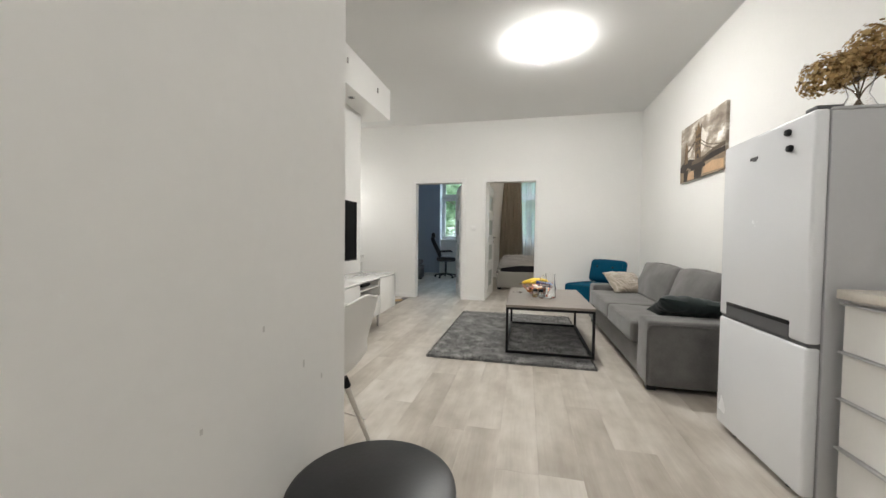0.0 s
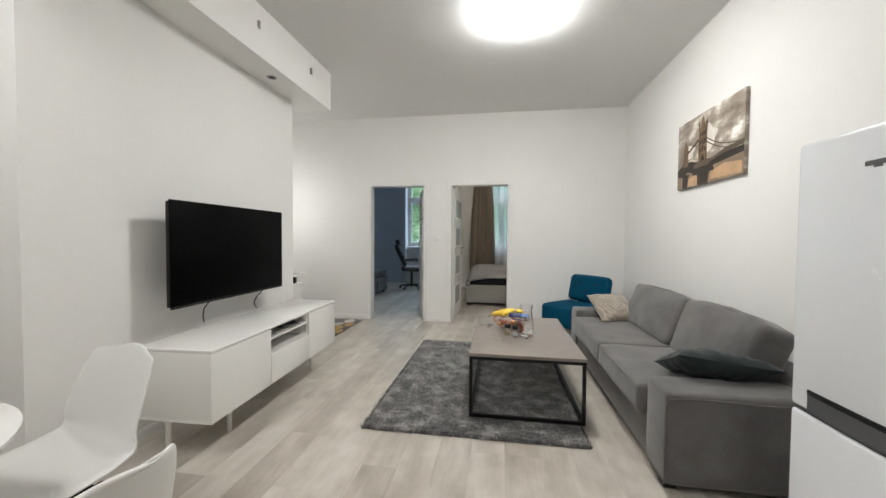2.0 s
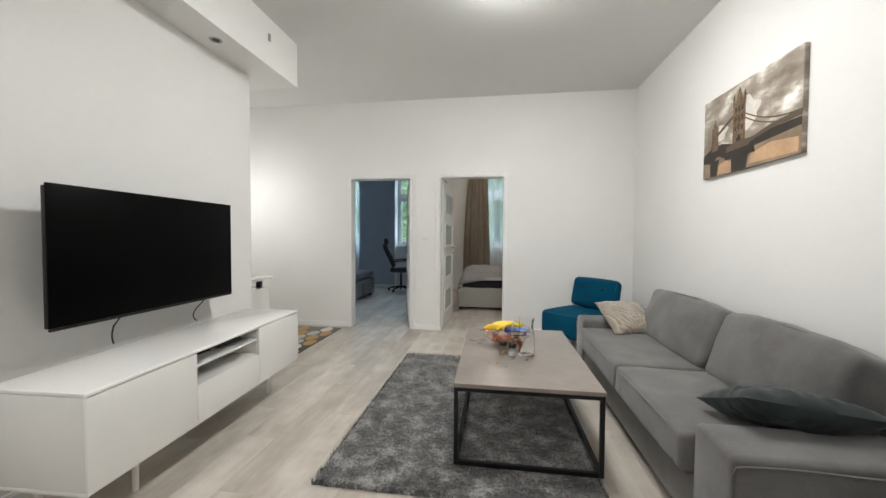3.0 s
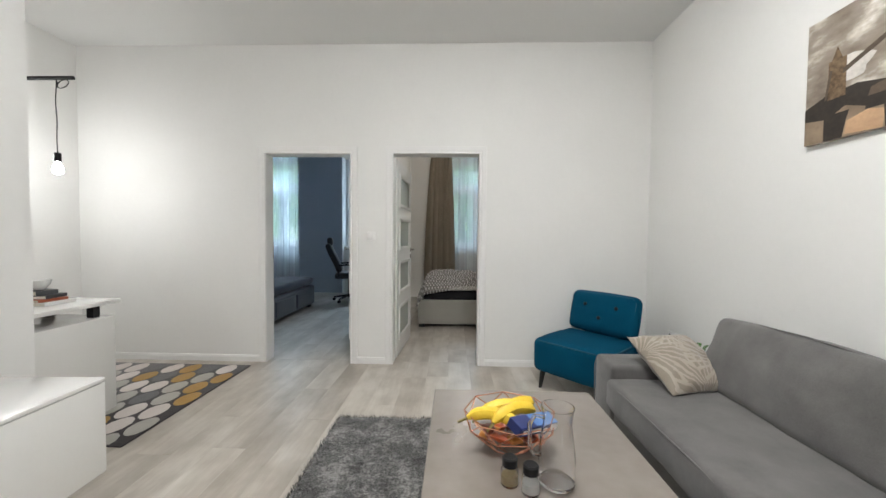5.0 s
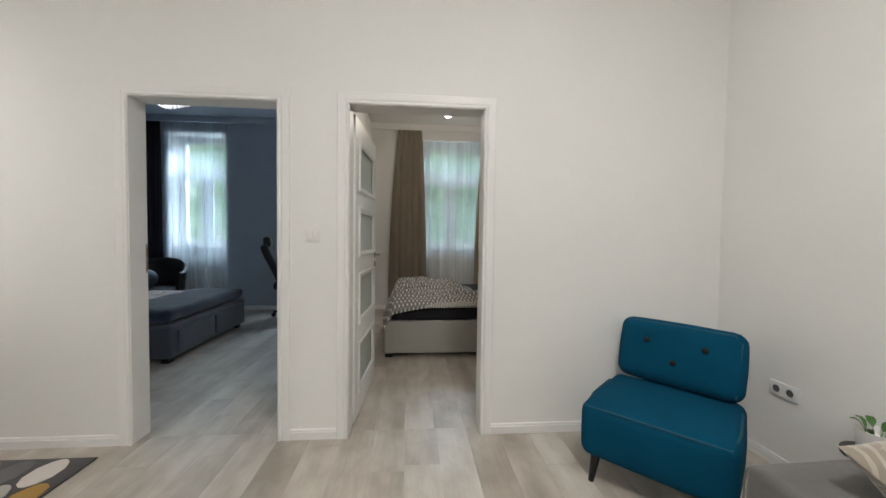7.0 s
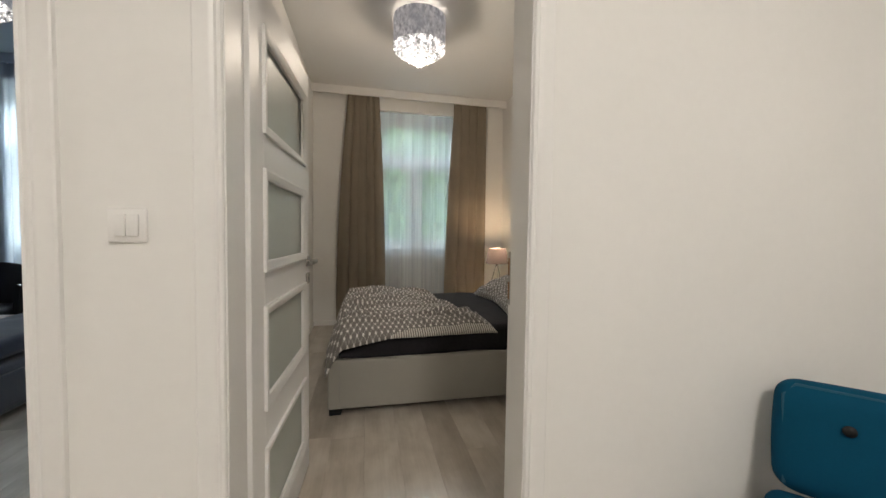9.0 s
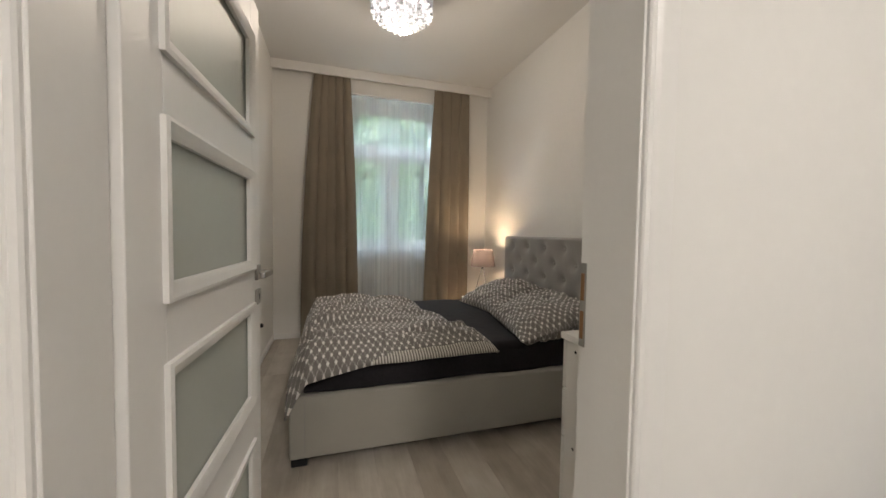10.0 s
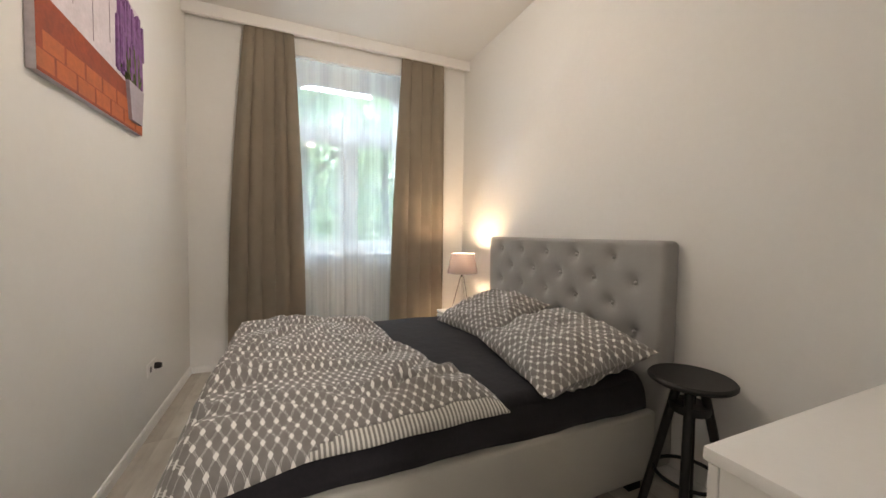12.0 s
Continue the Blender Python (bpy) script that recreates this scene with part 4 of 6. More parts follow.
for a, b, lean, sd in ((4.15, 4.96, 19, 1.0), (4.98, 5.94, 22, 4.0)):
    m = pose(2.50, (a + b) / 2, 0.60, 0, lean, 0)
    cu = rbox(0.18, b - a, 0.41, 0.042, (4, 14, 9), (0.045, 0.006, 0.010), 0.013, sd)
    for vert in cu.verts:
        vert.co.z -= 0.025 * (abs(vert.co.y) / ((b - a) / 2)) ** 3 * (1 if vert.co.z > 0 else 0)
    ob = part("back_cushion", cu, SOFA, so, "plump grey back cushion", m=m)
    part("piping", tube([(-0.075, -(b - a) / 2 + 0.035, 0.165), (-0.072, -(b - a) / 4, 0.196), (-0.072, 0, 0.204), (-0.072, (b - a) / 4, 0.196), (-0.075, (b - a) / 2 - 0.035, 0.165)], 0.0045, 6), SOFA, ob)
for x in (1.95, 2.66):
    for y in (SY0 + 0.08, SY1 - 0.08):
        part("foot", box(x - 0.03, y - 0.03, 0, x + 0.03, y + 0.03, 0.045, 0.003, 1), DARKPLASTIC, so)

n = Nodes("palm_velour")
v = n.coords()
sep = n.node("ShaderNodeSeparateXYZ", Vector=v)
pu, pv = sep.outputs[0], sep.outputs[1]
f = None
for cx, cy, reach in ((-0.20, 0.06, 0.24), (0.20, -0.04, 0.22), (0.02, -0.21, 0.20), (0.03, 0.21, 0.17)):
    du, dv_ = n.math("SUBTRACT", pu, cx), n.math("SUBTRACT", pv, cy)
    r = n.math("SQRT", n.math("ADD", n.math("MULTIPLY", du, du), n.math("MULTIPLY", dv_, dv_)))
    a = n.math("ARCTAN2", dv_, du)
    ray = n.math("SINE", n.math("ADD", n.math("MULTIPLY", a, 26.0), n.math("ADD", n.math("MULTIPLY", r, 22.0), n.math("MULTIPLY", n.noise(v, 12, 2), 3.0))))
    fan = n.math("MULTIPLY", n.math("GREATER_THAN", ray, 0.4), n.math("MULTIPLY", n.math("LESS_THAN", r, reach), n.math("GREATER_THAN", r, 0.025)))
    f = fan if f is None else n.math("MAXIMUM", f, fan)
n.set(n.bsdf, "Base_Color", n.mix(f, (0.25, 0.21, 0.165), (0.38, 0.33, 0.27)))
n.bsdf.inputs["Roughness"].default_value = 0.6
n.bsdf.inputs["Sheen Weight"].default_value = 0.5
n.bump(n.math("MULTIPLY", f, -1.0), 0.3, 0.003)
solid("throw_pillow", pillow(0.40, 0.40, 0.15, 0.012, 3), n.mat, "beige velour cushion with pale palm leaf pattern", "cushion", pose(2.25, 5.90, 0.55, 30, 0, 12), "sofa cushions")
solid("throw_pillow", pillow(0.48, 0.36, 0.15, 0.016, 9), mat("green_velvet", (0.004, 0.014, 0.014), 0.6, var=0.4, scale=6, sheen=0.12, bump=0.2, bscale=30),
      "dark bottle-green velvet cushion slumped on the sofa", "cushion", pose(2.27, 4.22, 0.545, -24, 6, -4), "sofa cushions")


# ---- teal slipper chair ----
bc = thing("slipper_chair", "teal upholstered slipper chair with three dark buttons", "chair", pose(2.09, 6.85, 0, 0, 0, -53))
sm = pose(0.02, -0.045, 0, 0, 0, 6)
se = rbox(0.63, 0.58, 0.27, 0.05, (8, 8, 4), (0.012, 0.014, 0.012), at=(0, 0, 0.28))
part("seat", se, TEAL, bc, "teal padded seat", m=sm)
pp = [(-0.288, -0.272, 0.395), (-0.16, -0.285, 0.402), (0.16, -0.285, 0.402), (0.288, -0.272, 0.395), (0.310, -0.1, 0.40), (0.306, 0.15, 0.402)]
part("piping", tube(pp, 0.006, 8), TEALDARK, bc, "dark teal piping", m=sm)
part("piping", tube([(-0.288, -0.272, 0.395), (-0.310, -0.1, 0.40), (-0.306, 0.15, 0.402)], 0.006, 8), TEALDARK, bc, m=sm)
m = pose(0, 0.235, 0.59, -13, 0, 0)
bk = rbox(0.60, 0.12, 0.345, 0.055, (10, 3, 7), (0.008, 0.020, 0.008))
DIMPLES = ((-0.14, 0.055), (0.14, 0.055), (0.0, -0.045))
for vert in bk.verts:
    if vert.co.y < 0:
        for bx, bz in DIMPLES:
            vert.co.y += 0.016 * math.exp(-((vert.co.x - bx) ** 2 + (vert.co.z - bz) ** 2) / 0.0010)
back = part("backrest", bk, TEAL, bc, "teal buttoned backrest", m=m)
part("piping", tube([(-0.275, -0.045, -0.15), (-0.283, -0.045, 0.12), (-0.255, -0.045, 0.158), (0.255, -0.045, 0.158), (0.283, -0.045, 0.12), (0.275, -0.045, -0.15)], 0.005, 8), TEALDARK, back)
for bx, bz in DIMPLES:
    part("button", lathe([(0.0, 0.0), (0.015, 0.0), (0.016, 0.005), (0.010, 0.011), (0.0, 0.012)], 16), BLACK, back, "small black button", m=pose(bx, -0.068, bz, 90))
for sx in (-1, 1):
    for y in (-0.20, 0.20):
        part("leg", tube([(sx * 0.245, y * 1.12, 0.17), (sx * 0.265, y * 1.2, 0.0)], 0.026, 12, taper=0.013), DARKWOOD, bc, "tapered black leg", m=sm)

sk = thing("wall_socket", "white double wall socket", "socket", pose(XE, 6.865, 0.43, 0, 0, -90), "wall sockets")
def socket_plate(root):
    part("plate", box(-0.075, -0.010, -0.04, 0.075, 0, 0.04, 0.004, 2), TRIM, root, "white plastic plate")
    for x in (-0.036, 0.036):
        part("outlet", lathe([(0.019, 0.0), (0.021, 0.002), (0.028, 0.001), (0.028, -0.002)], 24), TRIM, root, m=pose(x, -0.010, 0, 90))
        part("recess", lathe([(0.0, 0.0), (0.019, 0.0)], 20), GREYPLASTIC, root, m=pose(x, -0.0112, 0, 90))
        for dz in (-0.008, 0.008):
            part("pin_hole", lathe([(0.0, 0.0), (0.003, 0.0)], 8), BLACK, root, m=pose(x + dz, -0.0118, 0, 90))


socket_plate(sk)
sw = thing("light_switch", "white double rocker light switch", "switch", pose(0.192, YN, 1.238))
part("plate", box(-0.041, -0.010, -0.041, 0.041, 0, 0.041, 0.005, 2), TRIM, sw)
for a, b in ((-0.026, -0.001), (0.001, 0.026)):
    part("rocker", box(a, -0.0155, -0.026, b, -0.009, 0.026, 0.002, 2), TRIM, sw)

# small plant peeping out behind the sofa
pl = thing("potted_plant", "small green potted plant behind the sofa end", "plant", pose(2.685, 6.40, 0.04))
part("plant_stand", lathe([(0.0, -0.04), (0.10, -0.04), (0.10, 0.02), (0.02, 0.03), (0.02, 0.30), (0.10, 0.31), (0.10, 0.33), (0.0, 0.33)], 20), DARKWOOD, pl)
part("pot", lathe([(0.0, 0.33), (0.05, 0.33), (0.065, 0.43), (0.06, 0.43), (0.05, 0.40), (0.0, 0.40)], 24), SHELL, pl)
PLANT = mat("plant_leaf", (0.06, 0.16, 0.03), 0.4, var=0.3)
rnd = random.Random(3)
for k in range(7):
    a, e = k * 2.4, rnd.uniform(0.2, 1.1)
    bm = bmesh.new()
    ws = [0.0, 0.012, 0.016, 0.011, 0.0]
    rows = []
    for i, w in enumerate(ws):
        t = i / 4
        rows.append([bm.verts.new((t * 0.055, s * w, 0.03 * math.sin(2.2 * t) + 0.004 * abs(s))) for s in (-1, 0, 1)])
    for r0, r1 in zip(rows, rows[1:]):
        for s in range(2):
            bm.faces.new((r0[s], r0[s + 1], r1[s + 1], r1[s]))
    bmesh.ops.remove_doubles(bm, verts=bm.verts[:], dist=1e-5)
    tube([(-0.05, 0, -0.05), (0, 0, 0)], 0.002, 5, bm=bm)
    part("leaf", bm, PLANT, pl, m=pose(0.03 * math.cos(a), 0.03 * math.sin(a), 0.40 + 0.03 * rnd.random(), 0, -math.degrees(e) * 0.6, math.degrees(a)))


# ---- pictures on canvas: flat shapes printed one above another ----
def canvas(name, w, h, label, m, edge):
    root = thing(name, label, "picture", m, "canvas pictures")
    part("canvas", box(-w / 2, -0.028, -h / 2, w / 2, 0, h / 2, 0.002, 2), edge, root, "stretched canvas")
    count = [0]

    def shape(pts, material, nm="printed_shape"):
        count[0] += 1
        y = -0.0283 - 0.00008 * count[0]
        bm = bmesh.new()
        f = bm.faces.new([bm.verts.new(((u - 0.5) * w, y, (vv - 0.5) * h)) for u, vv in pts])
        ret = bmesh.ops.extrude_face_region(bm, geom=[f])
        for g in ret["geom"]:
            if isinstance(g, bmesh.types.BMVert):
                g.co.y = -0.0279
        return part(nm, bm, material, root)

    return root, shape


def rect(a, b, c, d):
    return [(a, c), (b, c), (b, d), (a, d)]


n = Nodes("sepia_sky")
v = n.coords((1.6, 1, 3.2))
f = n.noise(v, 2.6, 6, 0.55)
n.set(n.bsdf, "Base_Color", n.ramp(f, [(0.36, (0.19, 0.15, 0.115)), (0.52, (0.34, 0.285, 0.23)), (0.60, (0.62, 0.57, 0.50)), (0.66, (0.85, 0.83, 0.80))]))
n.bsdf.inputs["Roughness"].default_value = 0.6
SEPIA = n.mat
n = Nodes("sepia_stone")
v = n.coords()
br = n.node("ShaderNodeTexBrick", Vector=n.coords((30, 1, 30), "Generated"), Scale=1.0)
f = n.math("ADD", n.math("MULTIPLY", n.noise(v, 60, 3), 0.6), n.math("MULTIPLY", n.noise(v, 9, 2), 0.4))
n.set(n.bsdf, "Base_Color", n.ramp(f, [(0.35, (0.07, 0.042, 0.02)), (0.5, (0.15, 0.095, 0.05)), (0.65, (0.24, 0.16, 0.09))]))
n.bsdf.inputs["Roughness"].default_value = 0.6
STONE = n.mat
DARKP = mat("sepia_dark", (0.03, 0.022, 0.016), 0.6, var=0.4, scale=14)
WATER = mat("sepia_water", (0.26, 0.19, 0.125), 0.5, var=0.35, scale=6, fine=20)
PEACH = mat("sepia_glow", (0.52, 0.33, 0.19), 0.5, var=0.2, scale=8)
IRON = mat("sepia_iron", (0.10, 0.072, 0.048), 0.6, var=0.3)
CLOUD = mat("sepia_cloud", (0.66, 0.62, 0.57), 0.6, var=0.25, scale=9)
br_, shape = canvas("bridge_picture", 0.935, 0.598, "sepia canvas print of a towered river bridge", pose(XE, 5.325, 2.008, 0, 0, -90), SEPIA)
puff = [(0.52 + 0.13 * math.cos(a) * (1 + 0.2 * math.sin(5 * a)), 0.62 + 0.17 * math.sin(a) * (1 + 0.2 * math.cos(4 * a))) for a in [2 * math.pi * k / 22 for k in range(22)]]
shape(puff, CLOUD)
shape([(0.10 + 0.09 * math.cos(a) * (1 + 0.25 * math.sin(4 * a)) + 0.12, 0.52 + 0.10 * math.sin(a)) for a in [2 * math.pi * k / 18 for k in range(18)]], CLOUD)
shape(rect(0.0, 1.0, 0.0, 0.28), WATER)
shape([(0.20, 0.02), (0.36, 0.0), (0.37, 0.13), (0.30, 0.16), (0.21, 0.12)], PEACH, "water_glow")
shape([(0.56, 0.04), (0.98, 0.02), (0.98, 0.16), (0.76, 0.20), (0.58, 0.15)], PEACH, "water_glow")
shape([(0.10, 0.0), (0.19, 0.0), (0.205, 0.12), (0.22, 0.2), (0.10, 0.2)], DARKP, "dark_reflection")
shape([(0.37, 0.0), (0.53, 0.0), (0.56, 0.2), (0.36, 0.2)], DARKP, "dark_reflection")
shape([(0.0, 0.20), (0.12, 0.17), (0.2, 0.24), (0.3, 0.18), (0.55, 0.13), (0.6, 0.22), (1.0, 0.26), (1.0, 0.34), (0.7, 0.33), (0.4, 0.32), (0.25, 0.38), (0.1, 0.36), (0.0, 0.30)], DARKP)
shape(rect(0.115, 0.20, 0.32, 0.62), STONE, "tower")
shape([(0.13, 0.62), (0.155, 0.72), (0.18, 0.62)], STONE, "spire")
shape([(0.185, 0.53), (0.42, 0.70), (0.42, 0.66), (0.185, 0.49)], IRON, "walkway")
shape([(0.10, 0.33), (0.12, 0.55), (0.135, 0.55), (0.11, 0.33)], IRON)
shape(rect(0.375, 0.51, 0.28, 0.79), STONE, "tower")
for a, b in ((0.372, 0.395), (0.425, 0.455), (0.49, 0.515)):
    shape(rect(a, b, 0.76, 0.83), STONE, "turret")
    shape([(a, 0.83), ((a + b) / 2, 0.90), (b, 0.83)], DARKP, "spire")
shape([(0.40, 0.79), (0.443, 0.96), (0.487, 0.79)], STONE, "spire")
for a in (0.40, 0.435, 0.47):
    for z in (0.46, 0.57, 0.68):
        shape(rect(a, a + 0.016, z, z + 0.055), DARKP, "window")
shape([(0.42, 0.29), (0.42, 0.37), (0.443, 0.42), (0.466, 0.37), (0.466, 0.29)], DARKP, "archway")
shape([(0.29, 0.16), (0.62, 0.15), (0.60, 0.25), (0.30, 0.25)], DARKP, "pier")
shape([(0.30, 0.25), (0.56, 0.25), (0.55, 0.33), (0.40, 0.34), (0.31, 0.31)], IRON, "pier")
shape([(0.50, 0.30), (0.75, 0.38), (1.0, 0.41), (1.0, 0.35), (0.75, 0.33), (0.50, 0.26)], IRON, "deck")
for d in (0.0, 0.05):
    up = [(0.51 + 0.49 * t, 0.63 - d + (0.41 - 0.63) * (1 - (1 - t) ** 2.2)) for t in [k / 12 for k in range(13)]]
    shape(up + [(x, z - 0.014) for x, z in up[::-1]], IRON, "cable_band")

# lavender picture in the bedroom
PLANKW = mat("painted_boards", (0.62, 0.56, 0.60), 0.6, var=0.16, scale=8)
BRICKP = mat("painted_brick", (0.30, 0.055, 0.022), 0.6, var=0.3, scale=12)
BRICKL = mat("painted_brick_light", (0.50, 0.13, 0.045), 0.6, var=0.2, scale=20)
LAV = mat("lavender_paint", (0.22, 0.10, 0.26), 0.7, var=0.4, scale=25)
LAVG = mat("lavender_stems", (0.10, 0.12, 0.04), 0.7, var=0.4, scale=25)
POTP = mat("zinc_paint", (0.38, 0.33, 0.37), 0.6, var=0.15, scale=12)
lv, shape = canvas("lavender_picture", 0.92, 0.66, "canvas print of potted lavender on red bricks", pose(XB0, 9.675, 2.09, 0, 0, 90), PLANKW)
shape([(0, 0), (1, 0), (1, 0.32), (0, 0.42)], BRICKP)
for k in range(7):
    for r in range(2):
        a = k * 0.155 + 0.07 * r - 0.03
        shape(rect(max(0, a), min(1, a + 0.14), 0.02 + 0.105 * r, 0.118 + 0.105 * r), BRICKL, "printed_brick")
for k in range(5):
    shape(rect(0.08 + 0.17 * k, 0.084 + 0.17 * k, 0.42 + 0.1 * (k % 2), 0.99), POTP, "board_joint")
rnd = random.Random(8)
for k in range(90):
    t = rnd.uniform(-1, 1)
    x0, x1, z1 = 0.86 + 0.05 * t, 0.82 + 0.16 * t + rnd.uniform(-0.02, 0.02), rnd.uniform(0.62, 0.98)
    shape([(x0, 0.32), (x0 + 0.006, 0.32), (x1 + 0.008, z1 - 0.2), (x1, z1 - 0.2)], LAVG, "stem")
    shape([(x1 - 0.010, z1 - 0.28), (x1 + 0.016, z1 - 0.28), (x1 + 0.012, z1), (x1 - 0.004, z1)], LAV, "flower_spike")
shape([(0.80, 0.07), (0.95, 0.07), (0.985, 0.36), (0.77, 0.36)], POTP, "flower_pot")


# ---- desk corner ----
dk = thing("desk", "white desk with floating top and pedestal", "desk", pose(-1.375, 6.345, 0))
part("desktop", box(-1.2, -0.72, 0.752, 0, 0, 0.78, 0.003, 2), LACQUER, dk, "white desktop")
ped = part("pedestal", box(-0.46, -0.70, 0.0125, -0.015, -0.03, 0.668, 0.006, 2), LACQUER, dk, "white drawer pedestal")
for z in (0.03, 0.22, 0.41):
    part("drawer_front", box(-0.45, -0.719, z, -0.025, -0.7005, z + 0.175, 0.003, 1), LACQUER, ped)
for x in (-0.08, -0.40):
    for y in (-0.62, -0.12):
        part("spacer", box(x - 0.024, y - 0.024, 0.668, x + 0.024, y + 0.024, 0.752, 0.002, 1), BLACK, dk, "square black spacer block")
part("side_panel", box(-1.19, -0.70, 0.0125, -1.165, -0.02, 0.752, 0.003, 1), LACQUER, dk)
z = 0.78
for w, d, h, c, r in ((0.27, 0.20, 0.022, (0.75, 0.74, 0.72), 4), (0.22, 0.16, 0.018, (0.35, 0.09, 0.04), -6), (0.20, 0.15, 0.022, (0.03, 0.03, 0.035), 10), (0.15, 0.11, 0.03, (0.06, 0.065, 0.07), -12)):
    bk_ = thing("book", "book lying in a small pile on the desk", "book", pose(-1.68, 6.10, z, 0, 0, r), "books on the desk")
    part("cover", box(-w / 2, -d / 2, 0, w / 2, d / 2, h, 0.002, 1), mat("book_cover", c, 0.5), bk_)
    part("pages", box(-w / 2 + 0.004, -d / 2 - 0.0015, 0.003, w / 2 - 0.004, d / 2 - 0.004, h - 0.003), mat("paper", (0.7, 0.66, 0.58), 0.8), bk_)
    z += h

wb = thing("white_bowl", "small white china bowl on the pile of books", "bowl", pose(-1.68, 6.10, z))
part("vessel", lathe([(0.0, 0.001), (0.026, 0.001), (0.030, 0.006), (0.050, 0.035), (0.058, 0.062), (0.055, 0.062), (0.046, 0.036), (0.026, 0.010), (0.0, 0.008)], 32), LACQUER, wb)

pn = thing("pendant_lamp", "bare bulbs on black cords slung over a bar", "pendant lamp", pose(-1.945, 6.46, 0.07))
part("rail", tube([(-0.80, 0, 2.305), (0.135, 0, 2.305)], 0.014, 12), BLACK, pn, "black round bar")
for x in (-0.78, -0.30):
    part("bracket", tube([(x, 0, 2.305), (x, 0, H - 0.07)], 0.008, 8), BLACK, pn)
BULBLIT = glow("lit_bulb", (1.0, 0.97, 0.93), 14)
for dx, up in ((0.0, 0.0), (-0.5, 0.26)):
    n_ = 13
    cord = [(dx + 0.003 * math.sin(k * 0.9), 0.004 * math.cos(k), 2.30 - k * (2.30 - 1.757 - up) / 12) for k in range(n_)]
    loopc = [(dx + 0.055 + 0.04 * math.cos(a), 0.016 * math.sin(a), 2.262 + 0.038 * math.sin(a)) for a in [math.pi + 2 * math.pi * k / 12 for k in range(13)]]
    part("cord", tube(cord, 0.0035, 6), BLACK, pn, "thin black cord")
    part("cord", tube([(dx, 0.0, 2.302)] + loopc, 0.0035, 6), BLACK, pn)
    part("lamp_holder", lathe([(0.0, 1.76), (0.018, 1.76), (0.021, 1.755), (0.021, 1.695), (0.0, 1.695)], 20, at=(dx, 0, up)), BLACK, pn, "black lamp holder")
    part("bulb", lathe([(0.013, 1.695), (0.018, 1.68), (0.030, 1.655), (0.033, 1.635), (0.028, 1.612), (0.0, 1.598)], 24, at=(dx, 0, up)), BULBLIT, pn, "glowing round bulb")


# ---- dining corner ----
def shell_chair(x, y, face, label):
    root = thing("dining_chair", label, "chair", pose(x, y, 0, 0, 0, face), "chairs at the round table")
    prof = [(0.235, 0.425, 0.19, 0.0), (0.21, 0.442, 0.215, 0.006), (0.12, 0.438, 0.235, 0.03), (0.0, 0.428, 0.24, 0.05), (-0.10, 0.430, 0.235, 0.06), (-0.165, 0.455, 0.225, 0.055),
            (-0.205, 0.52, 0.22, 0.045), (-0.232, 0.62, 0.215, 0.04), (-0.262, 0.72, 0.20, 0.035), (-0.285, 0.79, 0.178, 0.03), (-0.297, 0.82, 0.13, 0.025)]
    nu, rows = 16, []
    bm = bmesh.new()
    fine = []
    for (a, b) in zip(prof, prof[1:]):
        for s in range(3):
            t = s / 3
            fine.append(tuple(p + (q_ - p) * t for p, q_ in zip(a, b)))
    fine.append(prof[-1])
    for fy, fz, hw, curl in fine:
        back = min(1, max(0, (fz - 0.46) / 0.1)) if fy < -0.1 else 0
        row = []
        for k in range(nu + 1):
            u = 2 * k / nu - 1
            lift = curl * abs(u) ** 2.4
            dip = 0.02 * (1 - math.cos(2.2 * u)) if fz > 0.8 else 0
            row.append(bm.verts.new((u * hw, fy + back * lift * 1.2, fz + (1 - back) * lift - dip)))
        rows.append(row)
    for r0, r1 in zip(rows, rows[1:]):
        for k in range(nu):
            bm.faces.new((r0[k], r0[k + 1], r1[k + 1], r1[k]))
    sh = part("seat_shell", bm, SHELL, root, "one-piece moulded white shell", angle=180)
    mod = sh.modifiers.new("thickness", "SOLIDIFY")
    mod.thickness, mod.offset = 0.011, 0
    sub = sh.modifiers.new("round", "SUBSURF")
    sub.levels = sub.render_levels = 1
    feet = [(sx * 0.225, sy * 0.215) for sx in (-1, 1) for sy in (-1, 1)]
    for fx, fy in feet:
        part("leg", tube([(fx * 0.55, fy * 0.5, 0.395), (fx, fy, 0.0)], 0.014, 12, taper=0.009), PALEWOOD, root, "slim pale tapered leg")
        part("joint", tube([(fx * 0.55, fy * 0.5, 0.405), (fx * 0.60, fy * 0.56, 0.36)], 0.017, 12), BLACK, root, "black metal joint")
    for (ax, ay), (bx, by) in (((0, 0), (1, 1)), ((0, 1), (1, 0))):
        pa, pb = (-0.19, -0.18 if ay == 0 else 0.18), (0.19, 0.18 if by else -0.18)
        part("brace", tube([(pa[0], pa[1], 0.19), (0.10, pb[1] * 0.45, 0.40)], 0.0035, 6), CHROME, root, "thin steel brace")
        part("brace", tube([(pb[0], pb[1], 0.19), (-0.10, pa[1] * 0.45, 0.40)], 0.0035, 6), CHROME, root, "thin steel brace")
    part("seat_frame", tube([(-0.11, -0.1, 0.402), (0.11, -0.1, 0.402), (0.11, 0.1, 0.402), (-0.11, 0.1, 0.402)], 0.006, 8, closed=True), BLACK, root)
    return root


